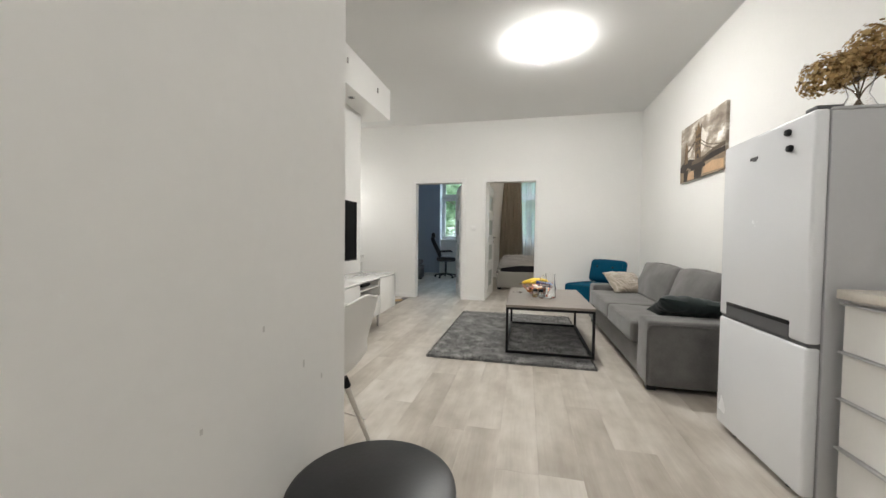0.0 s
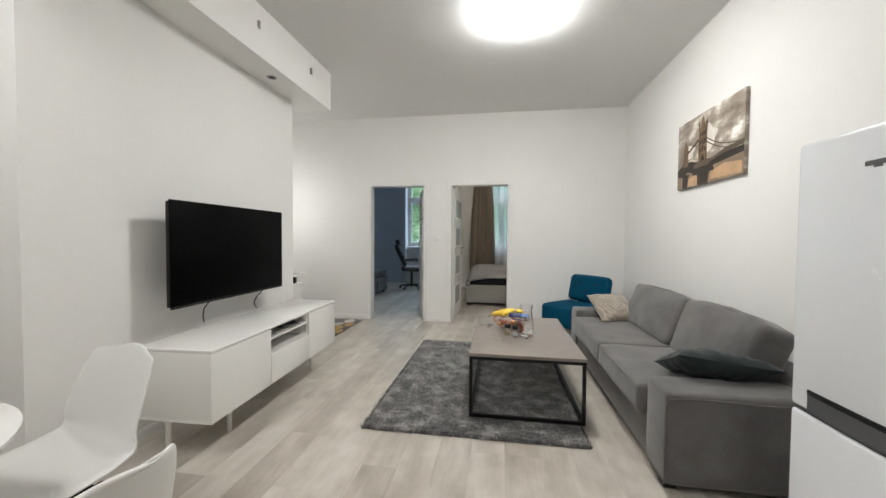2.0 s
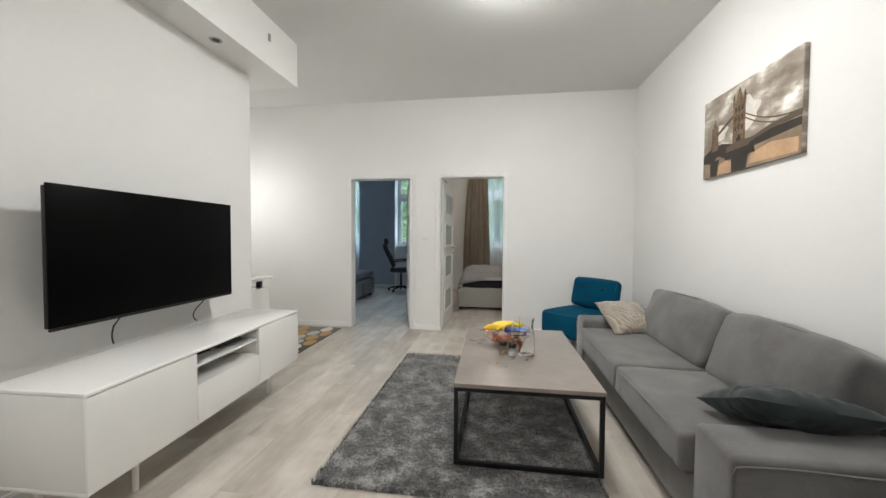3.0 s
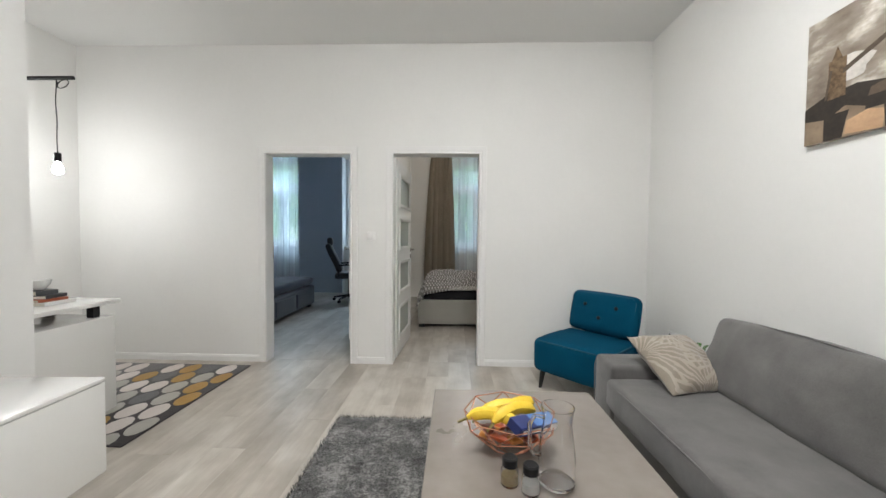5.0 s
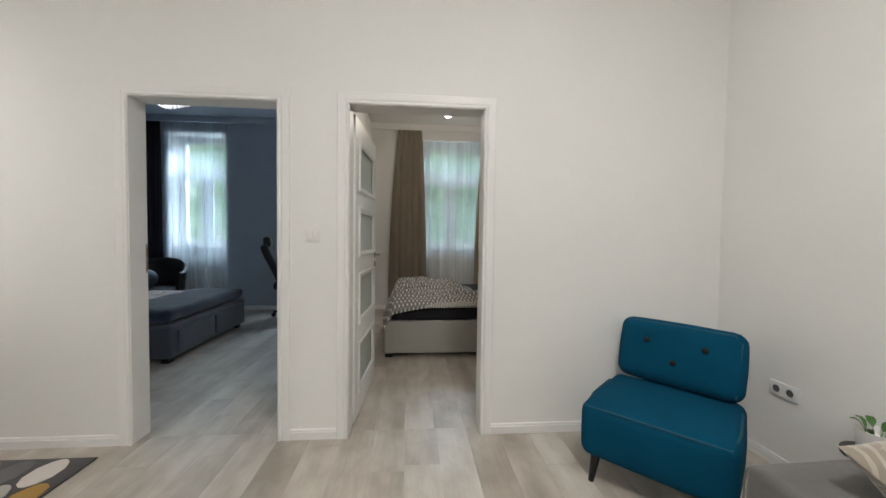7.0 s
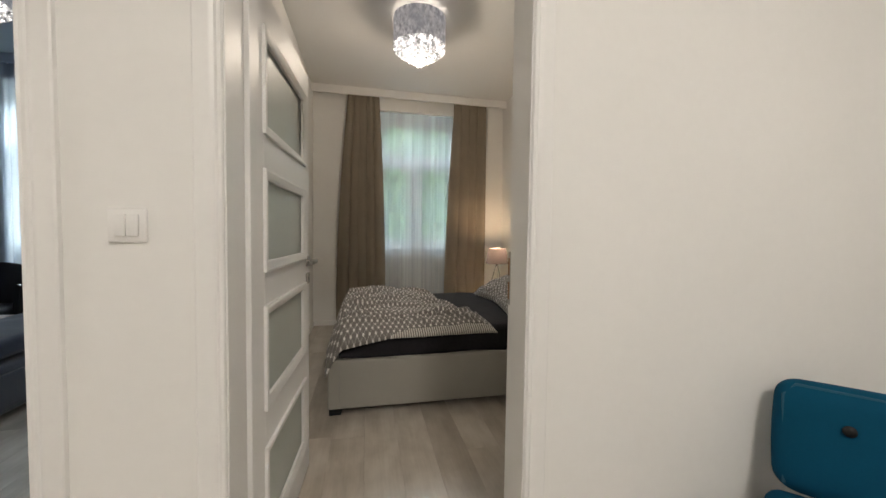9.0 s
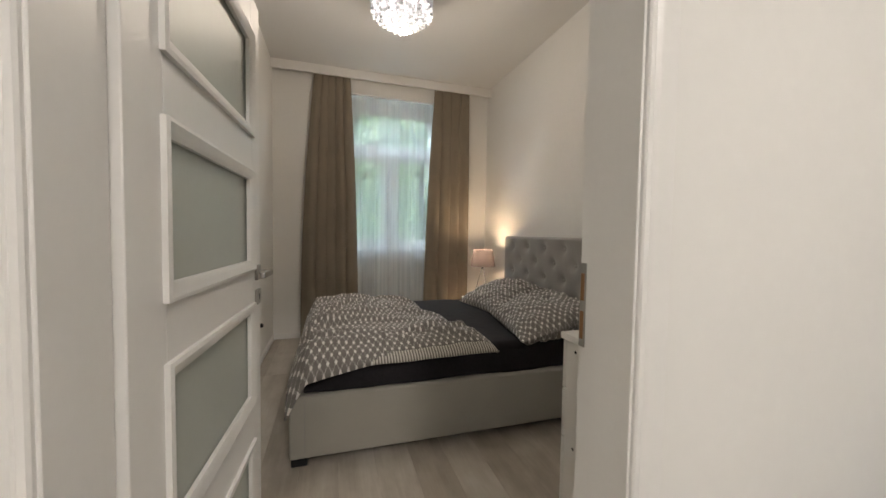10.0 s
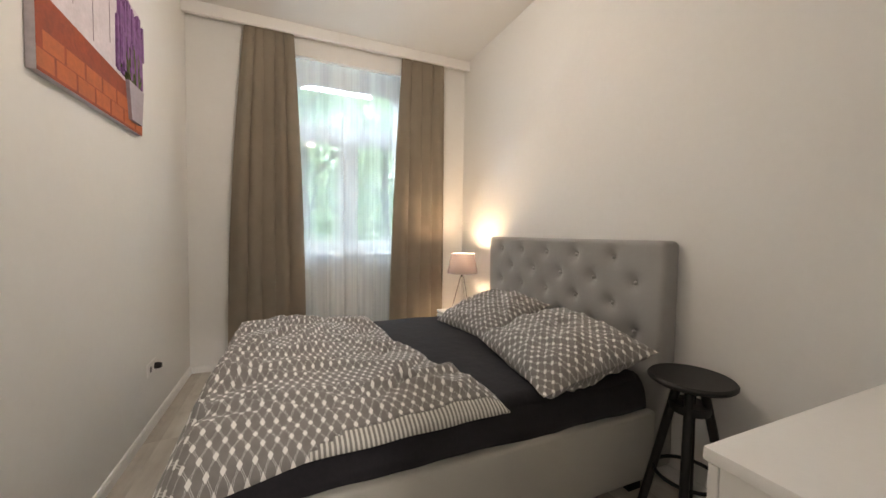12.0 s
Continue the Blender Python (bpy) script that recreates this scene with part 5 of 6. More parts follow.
# the shell's front points along local +y
shell_chair(-0.371, 2.962, 168, "white moulded shell chair pushed to the table's far side")
shell_chair(0.135, 2.575, 84, "white moulded shell chair with its back to the room")
rt = thing("round_table", "small round white dining table", "dining table", pose(-0.42, 2.47, 0))
part("tabletop", lathe([(0.0, 0.715), (0.40, 0.715), (0.43, 0.728), (0.432, 0.738), (0.426, 0.742), (0.0, 0.742)], 64), LACQUER, rt, "glossy white round top")
for k in range(4):
    a = math.pi / 4 + k * math.pi / 2
    part("leg", tube([(0.12 * math.cos(a), 0.12 * math.sin(a), 0.71), (0.33 * math.cos(a), 0.33 * math.sin(a), 0.0)], 0.018, 12, taper=0.012), PALEWOOD, rt)
part("under_frame", lathe([(0.0, 0.69), (0.14, 0.69), (0.14, 0.7145), (0.0, 0.7145)], 24), BLACK, rt)

sl = thing("black_stool", "round matt black stool beside the hallway wall", "stool", pose(0.735, 1.925, 0.045))
part("seat", lathe([(0.0, 0.43), (0.18, 0.43), (0.19, 0.438), (0.188, 0.448), (0.175, 0.455), (0.0, 0.452)], 56), LEATHER, sl, "flat round black seat")
for k in range(4):
    a = math.pi / 4 + k * math.pi / 2
    part("leg", tube([(0.10 * math.cos(a), 0.10 * math.sin(a), 0.43), (0.16 * math.cos(a), 0.16 * math.sin(a), -0.045)], 0.013, 10), BLACK, sl)

# pencil scuffs on the hallway wall
SCUFF = mat("scuff_grey", (0.60, 0.585, 0.56), 0.9)
for y, z, ln in ((1.83, 0.86, 0.012), (1.97, 0.74, 0.018), (1.68, 0.72, 0.010), (2.05, 0.68, 0.014), (1.38, 0.62, 0.008)):
    solid("wall_scuff", box(0.5300, y - 0.003, z - ln / 2, 0.5304, y + 0.003, z + ln / 2, 0.0, 1), SCUFF, "small grey scuff on the hallway wall", "scuff", None, "wall scuffs")


# ---- kitchen end ----
fg = thing("fridge", "tall white fridge-freezer with recessed dark handles", "fridge", pose(2.155, 3.208, 0))
FW, FH = 0.325, 1.582
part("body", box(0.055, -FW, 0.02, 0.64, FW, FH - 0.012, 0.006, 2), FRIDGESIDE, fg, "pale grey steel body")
lowd = part("door", box(0.0, -FW, 0.03, 0.052, FW, 0.636, 0.012, 3), FRIDGE, fg, "white freezer door")
upd = part("door", box(0.0, -FW, 0.65, 0.052, FW, FH - 0.004, 0.012, 3), FRIDGE, fg, "white fridge door")
part("handle_recess", box(-0.0015, -0.23, 0.648, 0.03, FW - 0.07, 0.722, 0.003, 1), GREYPLASTIC, upd, "dark grey grip strip")
part("handle_lip", box(-0.003, -0.23, 0.706, 0.02, FW - 0.07, 0.726, 0.004, 2), DARKPLASTIC, upd)
part("seal", box(0.010, -FW + 0.008, 0.63, 0.052, FW - 0.008, 0.656), GREYPLASTIC, fg)
part("hinge_cover", box(0.008, -FW + 0.01, FH - 0.005, 0.10, -FW + 0.07, FH + 0.012, 0.005, 2), GREYPLASTIC, fg)
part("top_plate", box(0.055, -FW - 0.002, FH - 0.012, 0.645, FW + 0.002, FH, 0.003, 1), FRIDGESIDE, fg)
part("badge", box(-0.002, 0.025, 1.458, 0.001, 0.085, 1.473, 0.002, 1), GREYPLASTIC, upd, "small grey badge bar")
part("badge", box(-0.002, 0.035, 1.451, 0.001, 0.06, 1.458, 0.001, 1), GREYPLASTIC, upd)
for y in (-0.2, 0.2):
    part("foot", lathe([(0.0, 0.0), (0.02, 0.0), (0.02, 0.045), (0.0, 0.045)], 12, at=(0.05, y, 0)), DARKPLASTIC, fg)
for y, z in ((-0.186, 1.524), (-0.20, 1.454)):
    solid("fridge_magnet", lathe([(0.0, 0.0), (0.014, 0.0), (0.016, 0.006), (0.012, 0.016), (0.0, 0.018)], 20), DARKPLASTIC, "round black fridge magnet", "magnet", pose(2.1555, 3.208 + y, z, 0, -90, 0), "fridge magnets")

vs_ = thing("flower_vase", "clear glass vase of dried brown hydrangeas on the fridge", "vase", pose(2.445, 3.10, FH - 0.001))
part("vessel", lathe([(0.0, 0.001), (0.085, 0.001), (0.09, 0.01), (0.055, 0.06), (0.032, 0.11), (0.045, 0.17), (0.06, 0.205), (0.057, 0.205), (0.042, 0.17), (0.029, 0.11), (0.052, 0.06), (0.086, 0.012), (0.0, 0.006)], 32), CLEAR, vs_, "waisted clear glass")
n = Nodes("dried_petals")
g = n.tree.nodes.new("ShaderNodeNewGeometry")
n.set(n.bsdf, "Base_Color", n.ramp(g.outputs["Random Per Island"], [(0.0, (0.20, 0.11, 0.035)), (0.5, (0.38, 0.24, 0.09)), (1.0, (0.55, 0.38, 0.17))]))
n.bsdf.inputs["Roughness"].default_value = 0.85
PETAL = n.mat
STEM = mat("dry_stem", (0.16, 0.10, 0.05), 0.8)
rnd = random.Random(21)
for hx_, hy_, hz, r in ((-0.085, 0.05, 0.215, 0.095), (-0.03, 0.02, 0.23, 0.07), (0.05, 0.0, 0.30, 0.105), (0.09, -0.06, 0.24, 0.085), (0.06, 0.09, 0.27, 0.08)):
    part("stem", tube([(-hx_ * 0.35, -hy_ * 0.35, 0.012), (hx_ * 0.15, hy_ * 0.15, 0.13), (hx_, hy_, hz)], 0.003, 6), STEM, vs_)
    vv, ff = [], []
    for k in range(900):
        d = Vector((rnd.gauss(0, 1), rnd.gauss(0, 1), rnd.gauss(0, 1))).normalized()
        if d.z < -0.75:
            continue
        lump = 1 + 0.22 * noise.noise(d * 3 + Vector((hx_ * 50, 0, 0)))
        p = Vector((hx_, hy_, hz)) + d * r * lump * rnd.uniform(0.72, 1.05)
        a = d.orthogonal().normalized()
        a.rotate(Matrix.Rotation(rnd.uniform(0, 6.28), 3, d))
        b = d.cross(a)
        s = rnd.uniform(0.007, 0.012)
        t = d * rnd.uniform(-0.003, 0.006)
        i = len(vv)
        vv += [p - a * s, p + b * s * 0.7 + t, p + a * s + t, p - b * s * 0.7]
        ff.append((i, i + 1, i + 2, i + 3))
    me = bpy.data.meshes.new("petals")
    me.from_pydata([tuple(q_) for q_ in vv], [], ff)
    me.materials.append(PETAL)
    ob = new("flower_head", me)
    ob.parent = vs_

ALU = mat("aluminium_profile", (0.62, 0.62, 0.62), 0.35, 0.9)
cb = thing("kitchen_cabinet", "white kitchen drawer unit with aluminium grip edges", "cabinet", pose(2.235, 2.53, -0.026))
part("carcass", box(0.02, -0.30, 0.10, 0.585, 0.30, 0.87, 0.002, 1), MATTEWHITE, cb)
part("plinth", box(0.07, -0.298, 0.0, 0.58, 0.298, 0.10), MATTEWHITE, cb)
for z0, z1 in ((0.115, 0.303), (0.312, 0.492), (0.500, 0.668), (0.677, 0.850)):
    dr = part("drawer_front", box(0.0, -0.298, z0, 0.0195, 0.298, z1, 0.002, 1), MATTEWHITE, cb, "white drawer front")
    part("grip_profile", box(-0.018, -0.298, z1 + 0.0005, 0.0195, 0.298, z1 + 0.008, 0.002, 1), ALU, dr, "projecting aluminium grip")
cb2 = thing("kitchen_cabinet", "white kitchen base cabinet under the worktop", "cabinet", pose(2.235, 1.62, -0.026))
part("carcass", box(0.02, -0.60, 0.10, 0.585, 0.60, 0.87, 0.002, 1), MATTEWHITE, cb2)
part("plinth", box(0.07, -0.598, 0.0, 0.58, 0.598, 0.10), MATTEWHITE, cb2)
for a, b in ((-0.598, -0.002), (0.002, 0.598)):
    part("door", box(0.0, a, 0.105, 0.0195, b, 0.845, 0.002, 1), MATTEWHITE, cb2)
solid("worktop", box(2.215, 1.0, 0.846, XE - 0.001, 2.84, 0.882, 0.004, 2), mat("pale_worktop", (0.62, 0.57, 0.50), 0.4, var=0.12, scale=14), "pale beige laminate kitchen worktop", "worktop")


# ---- bedroom ----
def trellis(name, flip=False):
    """Grey cotton printed with pale trellis lines and diamond knots."""
    n = Nodes(name)
    tc = n.tree.nodes.new("ShaderNodeTexCoord")
    sep = n.node("ShaderNodeSeparateXYZ", Vector=tc.outputs["UV"])
    u, v = sep.outputs[1 if flip else 0], sep.outputs[0 if flip else 1]
    u, v = n.math("MULTIPLY", u, 1 / 0.041), n.math("MULTIPLY", v, 1 / 0.055)

    def cell(a, off):
        return n.math("ABSOLUTE", n.math("SUBTRACT", n.math("FRACT", n.math("ADD", a, off)), 0.5))

    # knots, and ogee curves drawn as pairs of thin lines from knot to knot
    m = None
    for a, b in ((0.5, 0.0), (0.0, 0.5)):
        du, dv = cell(u, a), cell(v, b)
        knot = n.math("LESS_THAN", n.math("ADD", n.math("MULTIPLY", du, 1.05), n.math("MULTIPLY", dv, 1.45)), 0.225)
        m = knot if m is None else n.math("MAXIMUM", m, knot)
    sway = n.math("MULTIPLY", n.math("COSINE", n.math("MULTIPLY", v, 2 * math.pi)), 0.20)
    for sgn in (1, -1):
        x = n.math("SUBTRACT", u, n.math("MULTIPLY", n.math("ADD", sway, 0.25), sgn))
        d = cell(x, 0.5)
        pair = n.math("MULTIPLY", n.math("GREATER_THAN", d, 0.035), n.math("LESS_THAN", d, 0.070))
        m = n.math("MAXIMUM", m, n.math("MULTIPLY", pair, 0.6))
    soft = n.noise(n.coords(), 30, 3)
    grey = n.ramp(soft, [(0.3, (0.185, 0.170, 0.160)), (0.7, (0.225, 0.210, 0.198))])
    n.set(n.bsdf, "Base_Color", n.mix(m, grey, (0.80, 0.78, 0.75)))
    n.bsdf.inputs["Roughness"].default_value = 0.9
    n.bsdf.inputs["Sheen Weight"].default_value = 0.15
    n.bump(n.noise(n.coords(), 25, 4), 0.25, 0.004)
    return n.mat


def striped(name):
    n = Nodes(name)
    tc = n.tree.nodes.new("ShaderNodeTexCoord")
    sep = n.node("ShaderNodeSeparateXYZ", Vector=tc.outputs["UV"])
    f = n.math("GREATER_THAN", n.math("FRACT", n.math("MULTIPLY", sep.outputs[0], 1 / 0.0165)), 0.52)
    n.set(n.bsdf, "Base_Color", n.mix(f, (0.22, 0.21, 0.19), (0.66, 0.64, 0.59)))
    n.bsdf.inputs["Roughness"].default_value = 0.9
    return n.mat


TRELLIS, STRIPE = trellis("trellis_cotton"), striped("striped_cotton")
BX0, BX1, BY0, BY1 = 0.50, 2.53, 8.75, 10.42
bed = thing("double_bed", "pale grey upholstered bed with tufted headboard", "bed", pose(0, 0, 0))
part("side_rail", rbox(BX1 - BX0, 0.075, 0.335, 0.018, (12, 2, 4), (0, 0.002, 0), at=((BX0 + BX1) / 2, BY0 + 0.0375, 0.2085)), BEDGREY, bed, "pale padded side rail")
part("side_rail", rbox(BX1 - BX0, 0.075, 0.315, 0.018, (12, 2, 4), at=((BX0 + BX1) / 2, BY1 - 0.0375, 0.2175)), BEDGREY, bed, "pale padded side rail")
part("foot_rail", rbox(0.075, BY1 - BY0 - 0.15, 0.315, 0.018, (2, 12, 4), at=(BX0 + 0.0375, (BY0 + BY1) / 2, 0.2175)), BEDGREY, bed, "pale padded foot rail")
part("seam", tube([(BX0 + 0.078, BY0 - 0.0015, 0.07), (BX0 + 0.078, BY0 - 0.0015, 0.365)], 0.0018, 6), HEADGREY, bed)
# Black block fills the gap under the rails with the shade's darkness.
part("base_shade_block", box(BX0 + 0.05, BY0 + 0.05, 0.035, BX1, BY1 - 0.05, 0.10), DARKPLASTIC, bed, "dark block standing for the shade under the bed")
for x in (BX0 + 0.05, BX1 - 0.12):
    for y in (BY0 + 0.05, BY1 - 0.05):
        part("foot", box(x - 0.04, y - 0.04, 0, x + 0.04, y + 0.04, 0.045, 0.004, 1), DARKPLASTIC, bed, "black block foot")
hb = rbox(0.12, BY1 - BY0 - 0.01, 1.14, 0.032, (3, 64, 36), (0, 0, 0), at=(0, 0, 0))
TUFTS = []
for r in range(5):
    for k in range(7):
        y = -0.798 + 0.29 * k + (0.145 if r % 2 else 0)
        if abs(y) < 0.76:
            TUFTS.append((y, 0.47 - 0.13 * r))
for vert in hb.verts:
    if vert.co.x < -0.02 and abs(vert.co.y) < 0.80 and abs(vert.co.z) < 0.54:
        dip = 0.0
        for ty, tz in TUFTS:
            d2 = (vert.co.y - ty) ** 2 + (vert.co.z - tz) ** 2
            dip = max(dip, 0.040 * math.exp(-d2 / 0.0008) + 0.016 * math.exp(-d2 / 0.005))
        vert.co.x += dip
head = part("headboard", hb, HEADGREY, bed, "grey button-tufted headboard", m=pose(2.592, (BY0 + BY1) / 2 - 0.015, 0.645))
for ty, tz in TUFTS:
    part("button", lathe([(0.0, 0.010), (0.007, 0.008), (0.011, 0.003), (0.012, 0.0)], 12), HEADGREY, head, m=pose(-0.030, ty, tz, 0, -90, 0))

mattress = rbox(1.93, 1.54, 0.27, 0.05, (14, 14, 4), (0.004, 0.004, 0.008), 0.006, 2.0, at=(1.545, 9.585, 0.415))
mt = thing("mattress", "mattress in a dark charcoal fitted sheet", "mattress")
part("fitted_sheet", mattress, SHEET, mt)
for z in (0.31, 0.52):
    edge = [(1.545 + sx * 0.94, 9.585 + sy * 0.745, z) for sx, sy in ((-1, -1), (1, -1), (1, 1), (-1, 1))]
    part("piping", tube(edge, 0.005, 6, closed=True), SHEET, mt)
# slack of the sheet sagging over the near rail
sag = bmesh.new()
rows = []
for i in range(61):
    x = 0.57 + 1.93 * i / 60
    low = 0.366 + 0.012 * noise.noise(Vector((x * 3, 0, 5)))
    prof = [(8.865, 0.540), (8.835, 0.53), (8.810, 0.50), (8.795 + 0.006 * noise.noise(Vector((x * 7, 1, 0))), 0.46), (8.785, 0.42), (8.780, low + 0.014), (8.805, low + 0.006)]
    rows.append([sag.verts.new((x, y + 0.006 * noise.noise(Vector((x * 9, z * 9, 2))), z)) for y, z in prof])
for a, b in zip(rows, rows[1:]):
    for k in range(len(a) - 1):
        sag.faces.new((a[k], a[k + 1], b[k + 1], b[k]))
solid("bed_sheet", sag, SHEET, "charcoal sheet hanging loosely over the bed rail", "bed sheet", angle=180)

# duvet thrown over the lower half of the bed
rnd = random.Random(4)
folds = []
for k in range(52):
    folds.append((rnd.uniform(0.05, 0.95), rnd.uniform(0.05, 0.95), rnd.uniform(-0.6, 0.9), rnd.uniform(0.014, 0.042) * rnd.choice((1, 1, -0.9)), rnd.uniform(0.013, 0.030), rnd.uniform(0.10, 0.34)))
dv = bmesh.new()
uvl = dv.loops.layers.uv.new("UVMap")
NS, NT = 110, 160
gridv, uvs = [], {}
for i in range(NS + 1):
    row = []
    for j in range(NT + 1):
        s, t = i / NS, j / NT
        xr = 1.70 - 0.24 * t - 0.10 * math.sin(3.1 * t) + 0.03 * noise.noise(Vector((t * 7, 3, 0)))
        x = 0.485 + (xr - 0.485) * s
        y = 8.725 + 1.64 * t + 0.02 * noise.noise(Vector((s * 5, 0, 1))) * (1 - t) + 0.06 * s * (1 - t)
        edge = min(1, s / 0.10) ** 0.6 * min(1, (1 - s) / 0.07) ** 0.5 * min(1, t / 0.075) ** 0.5 * min(1, (1 - t) / 0.07) ** 0.5
        puff = 0.075 + 0.045 * math.sin(math.pi * min(1, s * 1.1)) * math.sin(math.pi * t) + 0.03 * noise.noise(Vector((s * 2.6, t * 3.4, 0)))
        z = 0.54 + edge * puff
        for fs_, ft, ang, amp, wid, ln in folds:
            ds, dt = (s - fs_) * 1.15, (t - ft) * 1.85
            al, ac = ds * math.cos(ang) + dt * math.sin(ang), -ds * math.sin(ang) + dt * math.cos(ang)
            z += edge * amp * math.exp(-(ac / wid) ** 2) * math.exp(-(al / ln) ** 2)
        drop = max(0, 0.59 - x) / 0.125
        z -= 0.15 * drop ** 1.3 * (1.0 if t > 0.1 else 1.25 - 2.5 * t)
        near = max(0, 1 - t / 0.07)
        z -= (0.03 + 0.07 * max(0, 1 - s / 0.35)) * near ** 1.5
        y -= 0.03 * max(0, 1 - s / 0.3) * near
        vtx = dv.verts.new((x, y, z))
        uvs[vtx] = (1.2 * s, 1.72 * t)
        row.append(vtx)
    gridv.append(row)
for i in range(NS):
    for j in range(NT):
        f = dv.faces.new((gridv[i][j], gridv[i + 1][j], gridv[i + 1][j + 1], gridv[i][j + 1]))
        f.material_index = 1 if j < 4 and i > NS * (0.36 + 0.03 * j) else 0
        for lp in f.loops:
            lp[uvl].uv = uvs[lp.vert]
duvet = thing("duvet", "crumpled grey duvet with white trellis pattern and striped reverse", "duvet")
hem = dv.copy()
bmesh.ops.delete(hem, geom=[f for f in hem.faces if f.material_index == 0], context="FACES")
bmesh.ops.delete(dv, geom=[f for f in dv.faces if f.material_index == 1], context="FACES")
for f in hem.faces:
    f.material_index = 0
for nm, piece, cloth in (("cover", dv, TRELLIS), ("striped_reverse", hem, STRIPE)):
    ob = part(nm, piece, cloth, duvet, angle=180)
    mod = ob.modifiers.new("thickness", "SOLIDIFY")
    mod.thickness, mod.offset = 0.012, -1

solid("bed_pillow", pillow(0.60, 0.74, 0.235, 0.030, 5, 44), TRELLIS, "plump grey pillow with white trellis pattern", "pillow", pose(2.16, 9.06, 0.66, 3, -14, -8), "pillows on the bed")
solid("bed_pillow", pillow(0.56, 0.68, 0.23, 0.030, 12, 44), TRELLIS, "plump grey pillow with white trellis pattern", "pillow", pose(2.22, 9.84, 0.66, -2, -18, 6), "pillows on the bed")


# ---- curtains ----
def curtain(name, x0, x1, top0, top1, y, z0, z1, waves, amp, material, label, category, seed):
    bm = bmesh.new()
    nx, nz = waves * 16, 30
    rows = []
    for j in range(nz + 1):
        t = j / nz
        a, b = x0 + (top0 - x0) * t ** 2, x1 + (top1 - x1) * t ** 2
        row = []
        for i in range(nx + 1):
            s = i / nx
            ph = 2 * math.pi * waves * s + 0.9 * noise.noise(Vector((s * 4, seed, t * 0.7)))
            d = amp * (0.75 + 0.6 * noise.noise(Vector((s * 3, seed + 3, 0)))) * (math.sin(ph) + 0.30 * math.sin(2 * ph + seed) + 0.12 * math.sin(3.3 * ph + 2 * t)) * (0.35 + 0.65 * (1 - t ** 3))
            row.append(bm.verts.new((a + (b - a) * s + 1.1 * amp * math.cos(ph) * (1 - 0.6 * t ** 2), y + d, z0 + (z1 - z0) * t)))
        rows.append(row)
    for r0, r1 in zip(rows, rows[1:]):
        for k in range(nx):
            bm.faces.new((r0[k], r0[k + 1], r1[k + 1], r1[k]))
    root = thing(name, label, category, None, "window curtains")
    cl = part("cloth", bm, material, root, angle=180)
    for k in range(waves + 1):
        hx = top0 + (top1 - top0) * (k + 0.5) / (waves + 1)
        part("hook", box(hx - 0.004, y - 0.004, z1 - 0.01, hx + 0.004, y + 0.004, z1 + 0.03), TRIM, root)
    return root


curtain("curtain", 0.38, 0.945, 0.505, 0.885, 11.145, 0.02, 3.0, 5, 0.056, CURTAIN, "heavy taupe curtain drawn aside in deep folds", "curtain", 1)
curtain("curtain", 1.80, 2.33, 1.89, 2.35, 11.145, 0.02, 3.0, 4, 0.056, CURTAIN, "heavy taupe curtain drawn aside in deep folds", "curtain", 6)
curtain("voile_curtain", 0.87, 1.93, 0.87, 1.93, 11.275, 0.03, 3.02, 7, 0.012, VOILE, "sheer white voile across the bedroom window", "curtain", 3)
curtain("curtain", -3.77, -3.23, -3.77, -3.23, 11.165, 0.02, 3.0, 6, 0.03, NAVY, "dark navy curtain drawn aside", "curtain", 8)
curtain("voile_curtain", -3.24, -2.22, -3.24, -2.22, 11.20, 0.03, 3.02, 8, 0.010, VOILE, "sheer white voile gathered across the window", "curtain", 5)
for x0, x1 in ((XB0, XB1), (XR0, XR1)):
    solid("curtain_rail", box(x0, 11.14, 3.025, x1, 11.215, 3.04, 0.003, 1), TRIM, "white ceiling curtain rail", "curtain rail", None, "curtain rails", "structure")


# ---- lamps ----
n = Nodes("silver_shade")
v = n.coords((1, 1, 0.6))
f = n.noise(v, 30, 5, 0.7)
n.set(n.bsdf, "Base_Color", n.ramp(f, [(0.42, (0.16, 0.16, 0.18)), (0.52, (0.45, 0.45, 0.48)), (0.62, (0.75, 0.75, 0.78))]))
n.bsdf.inputs["Roughness"].default_value = 0.35
# Faint emission stands for the lamplight on the shade.
n.bsdf.inputs["Emission Color"].default_value = (0.8, 0.85, 1.0, 1)
n.bsdf.inputs["Emission Strength"].default_value = 0.07
SILVER = n.mat
# Beads emit at random strengths, so their glints sit in the material.
n = Nodes("glowing_crystal")
geo = n.tree.nodes.new("ShaderNodeNewGeometry")
n.bsdf.inputs["Base Color"].default_value = (0.30, 0.31, 0.33, 1)
n.bsdf.inputs["Roughness"].default_value = 0.12
n.bsdf.inputs["Emission Color"].default_value = (0.95, 0.97, 1.0, 1)
n.tree.links.new(n.math("MULTIPLY", n.math("POWER", geo.outputs["Random Per Island"], 2.5), 0.75), n.bsdf.inputs["Emission Strength"])
CRYSTAL = n.mat
LITBULB = glow("lit_lamp", (1.0, 0.97, 0.93), 5)


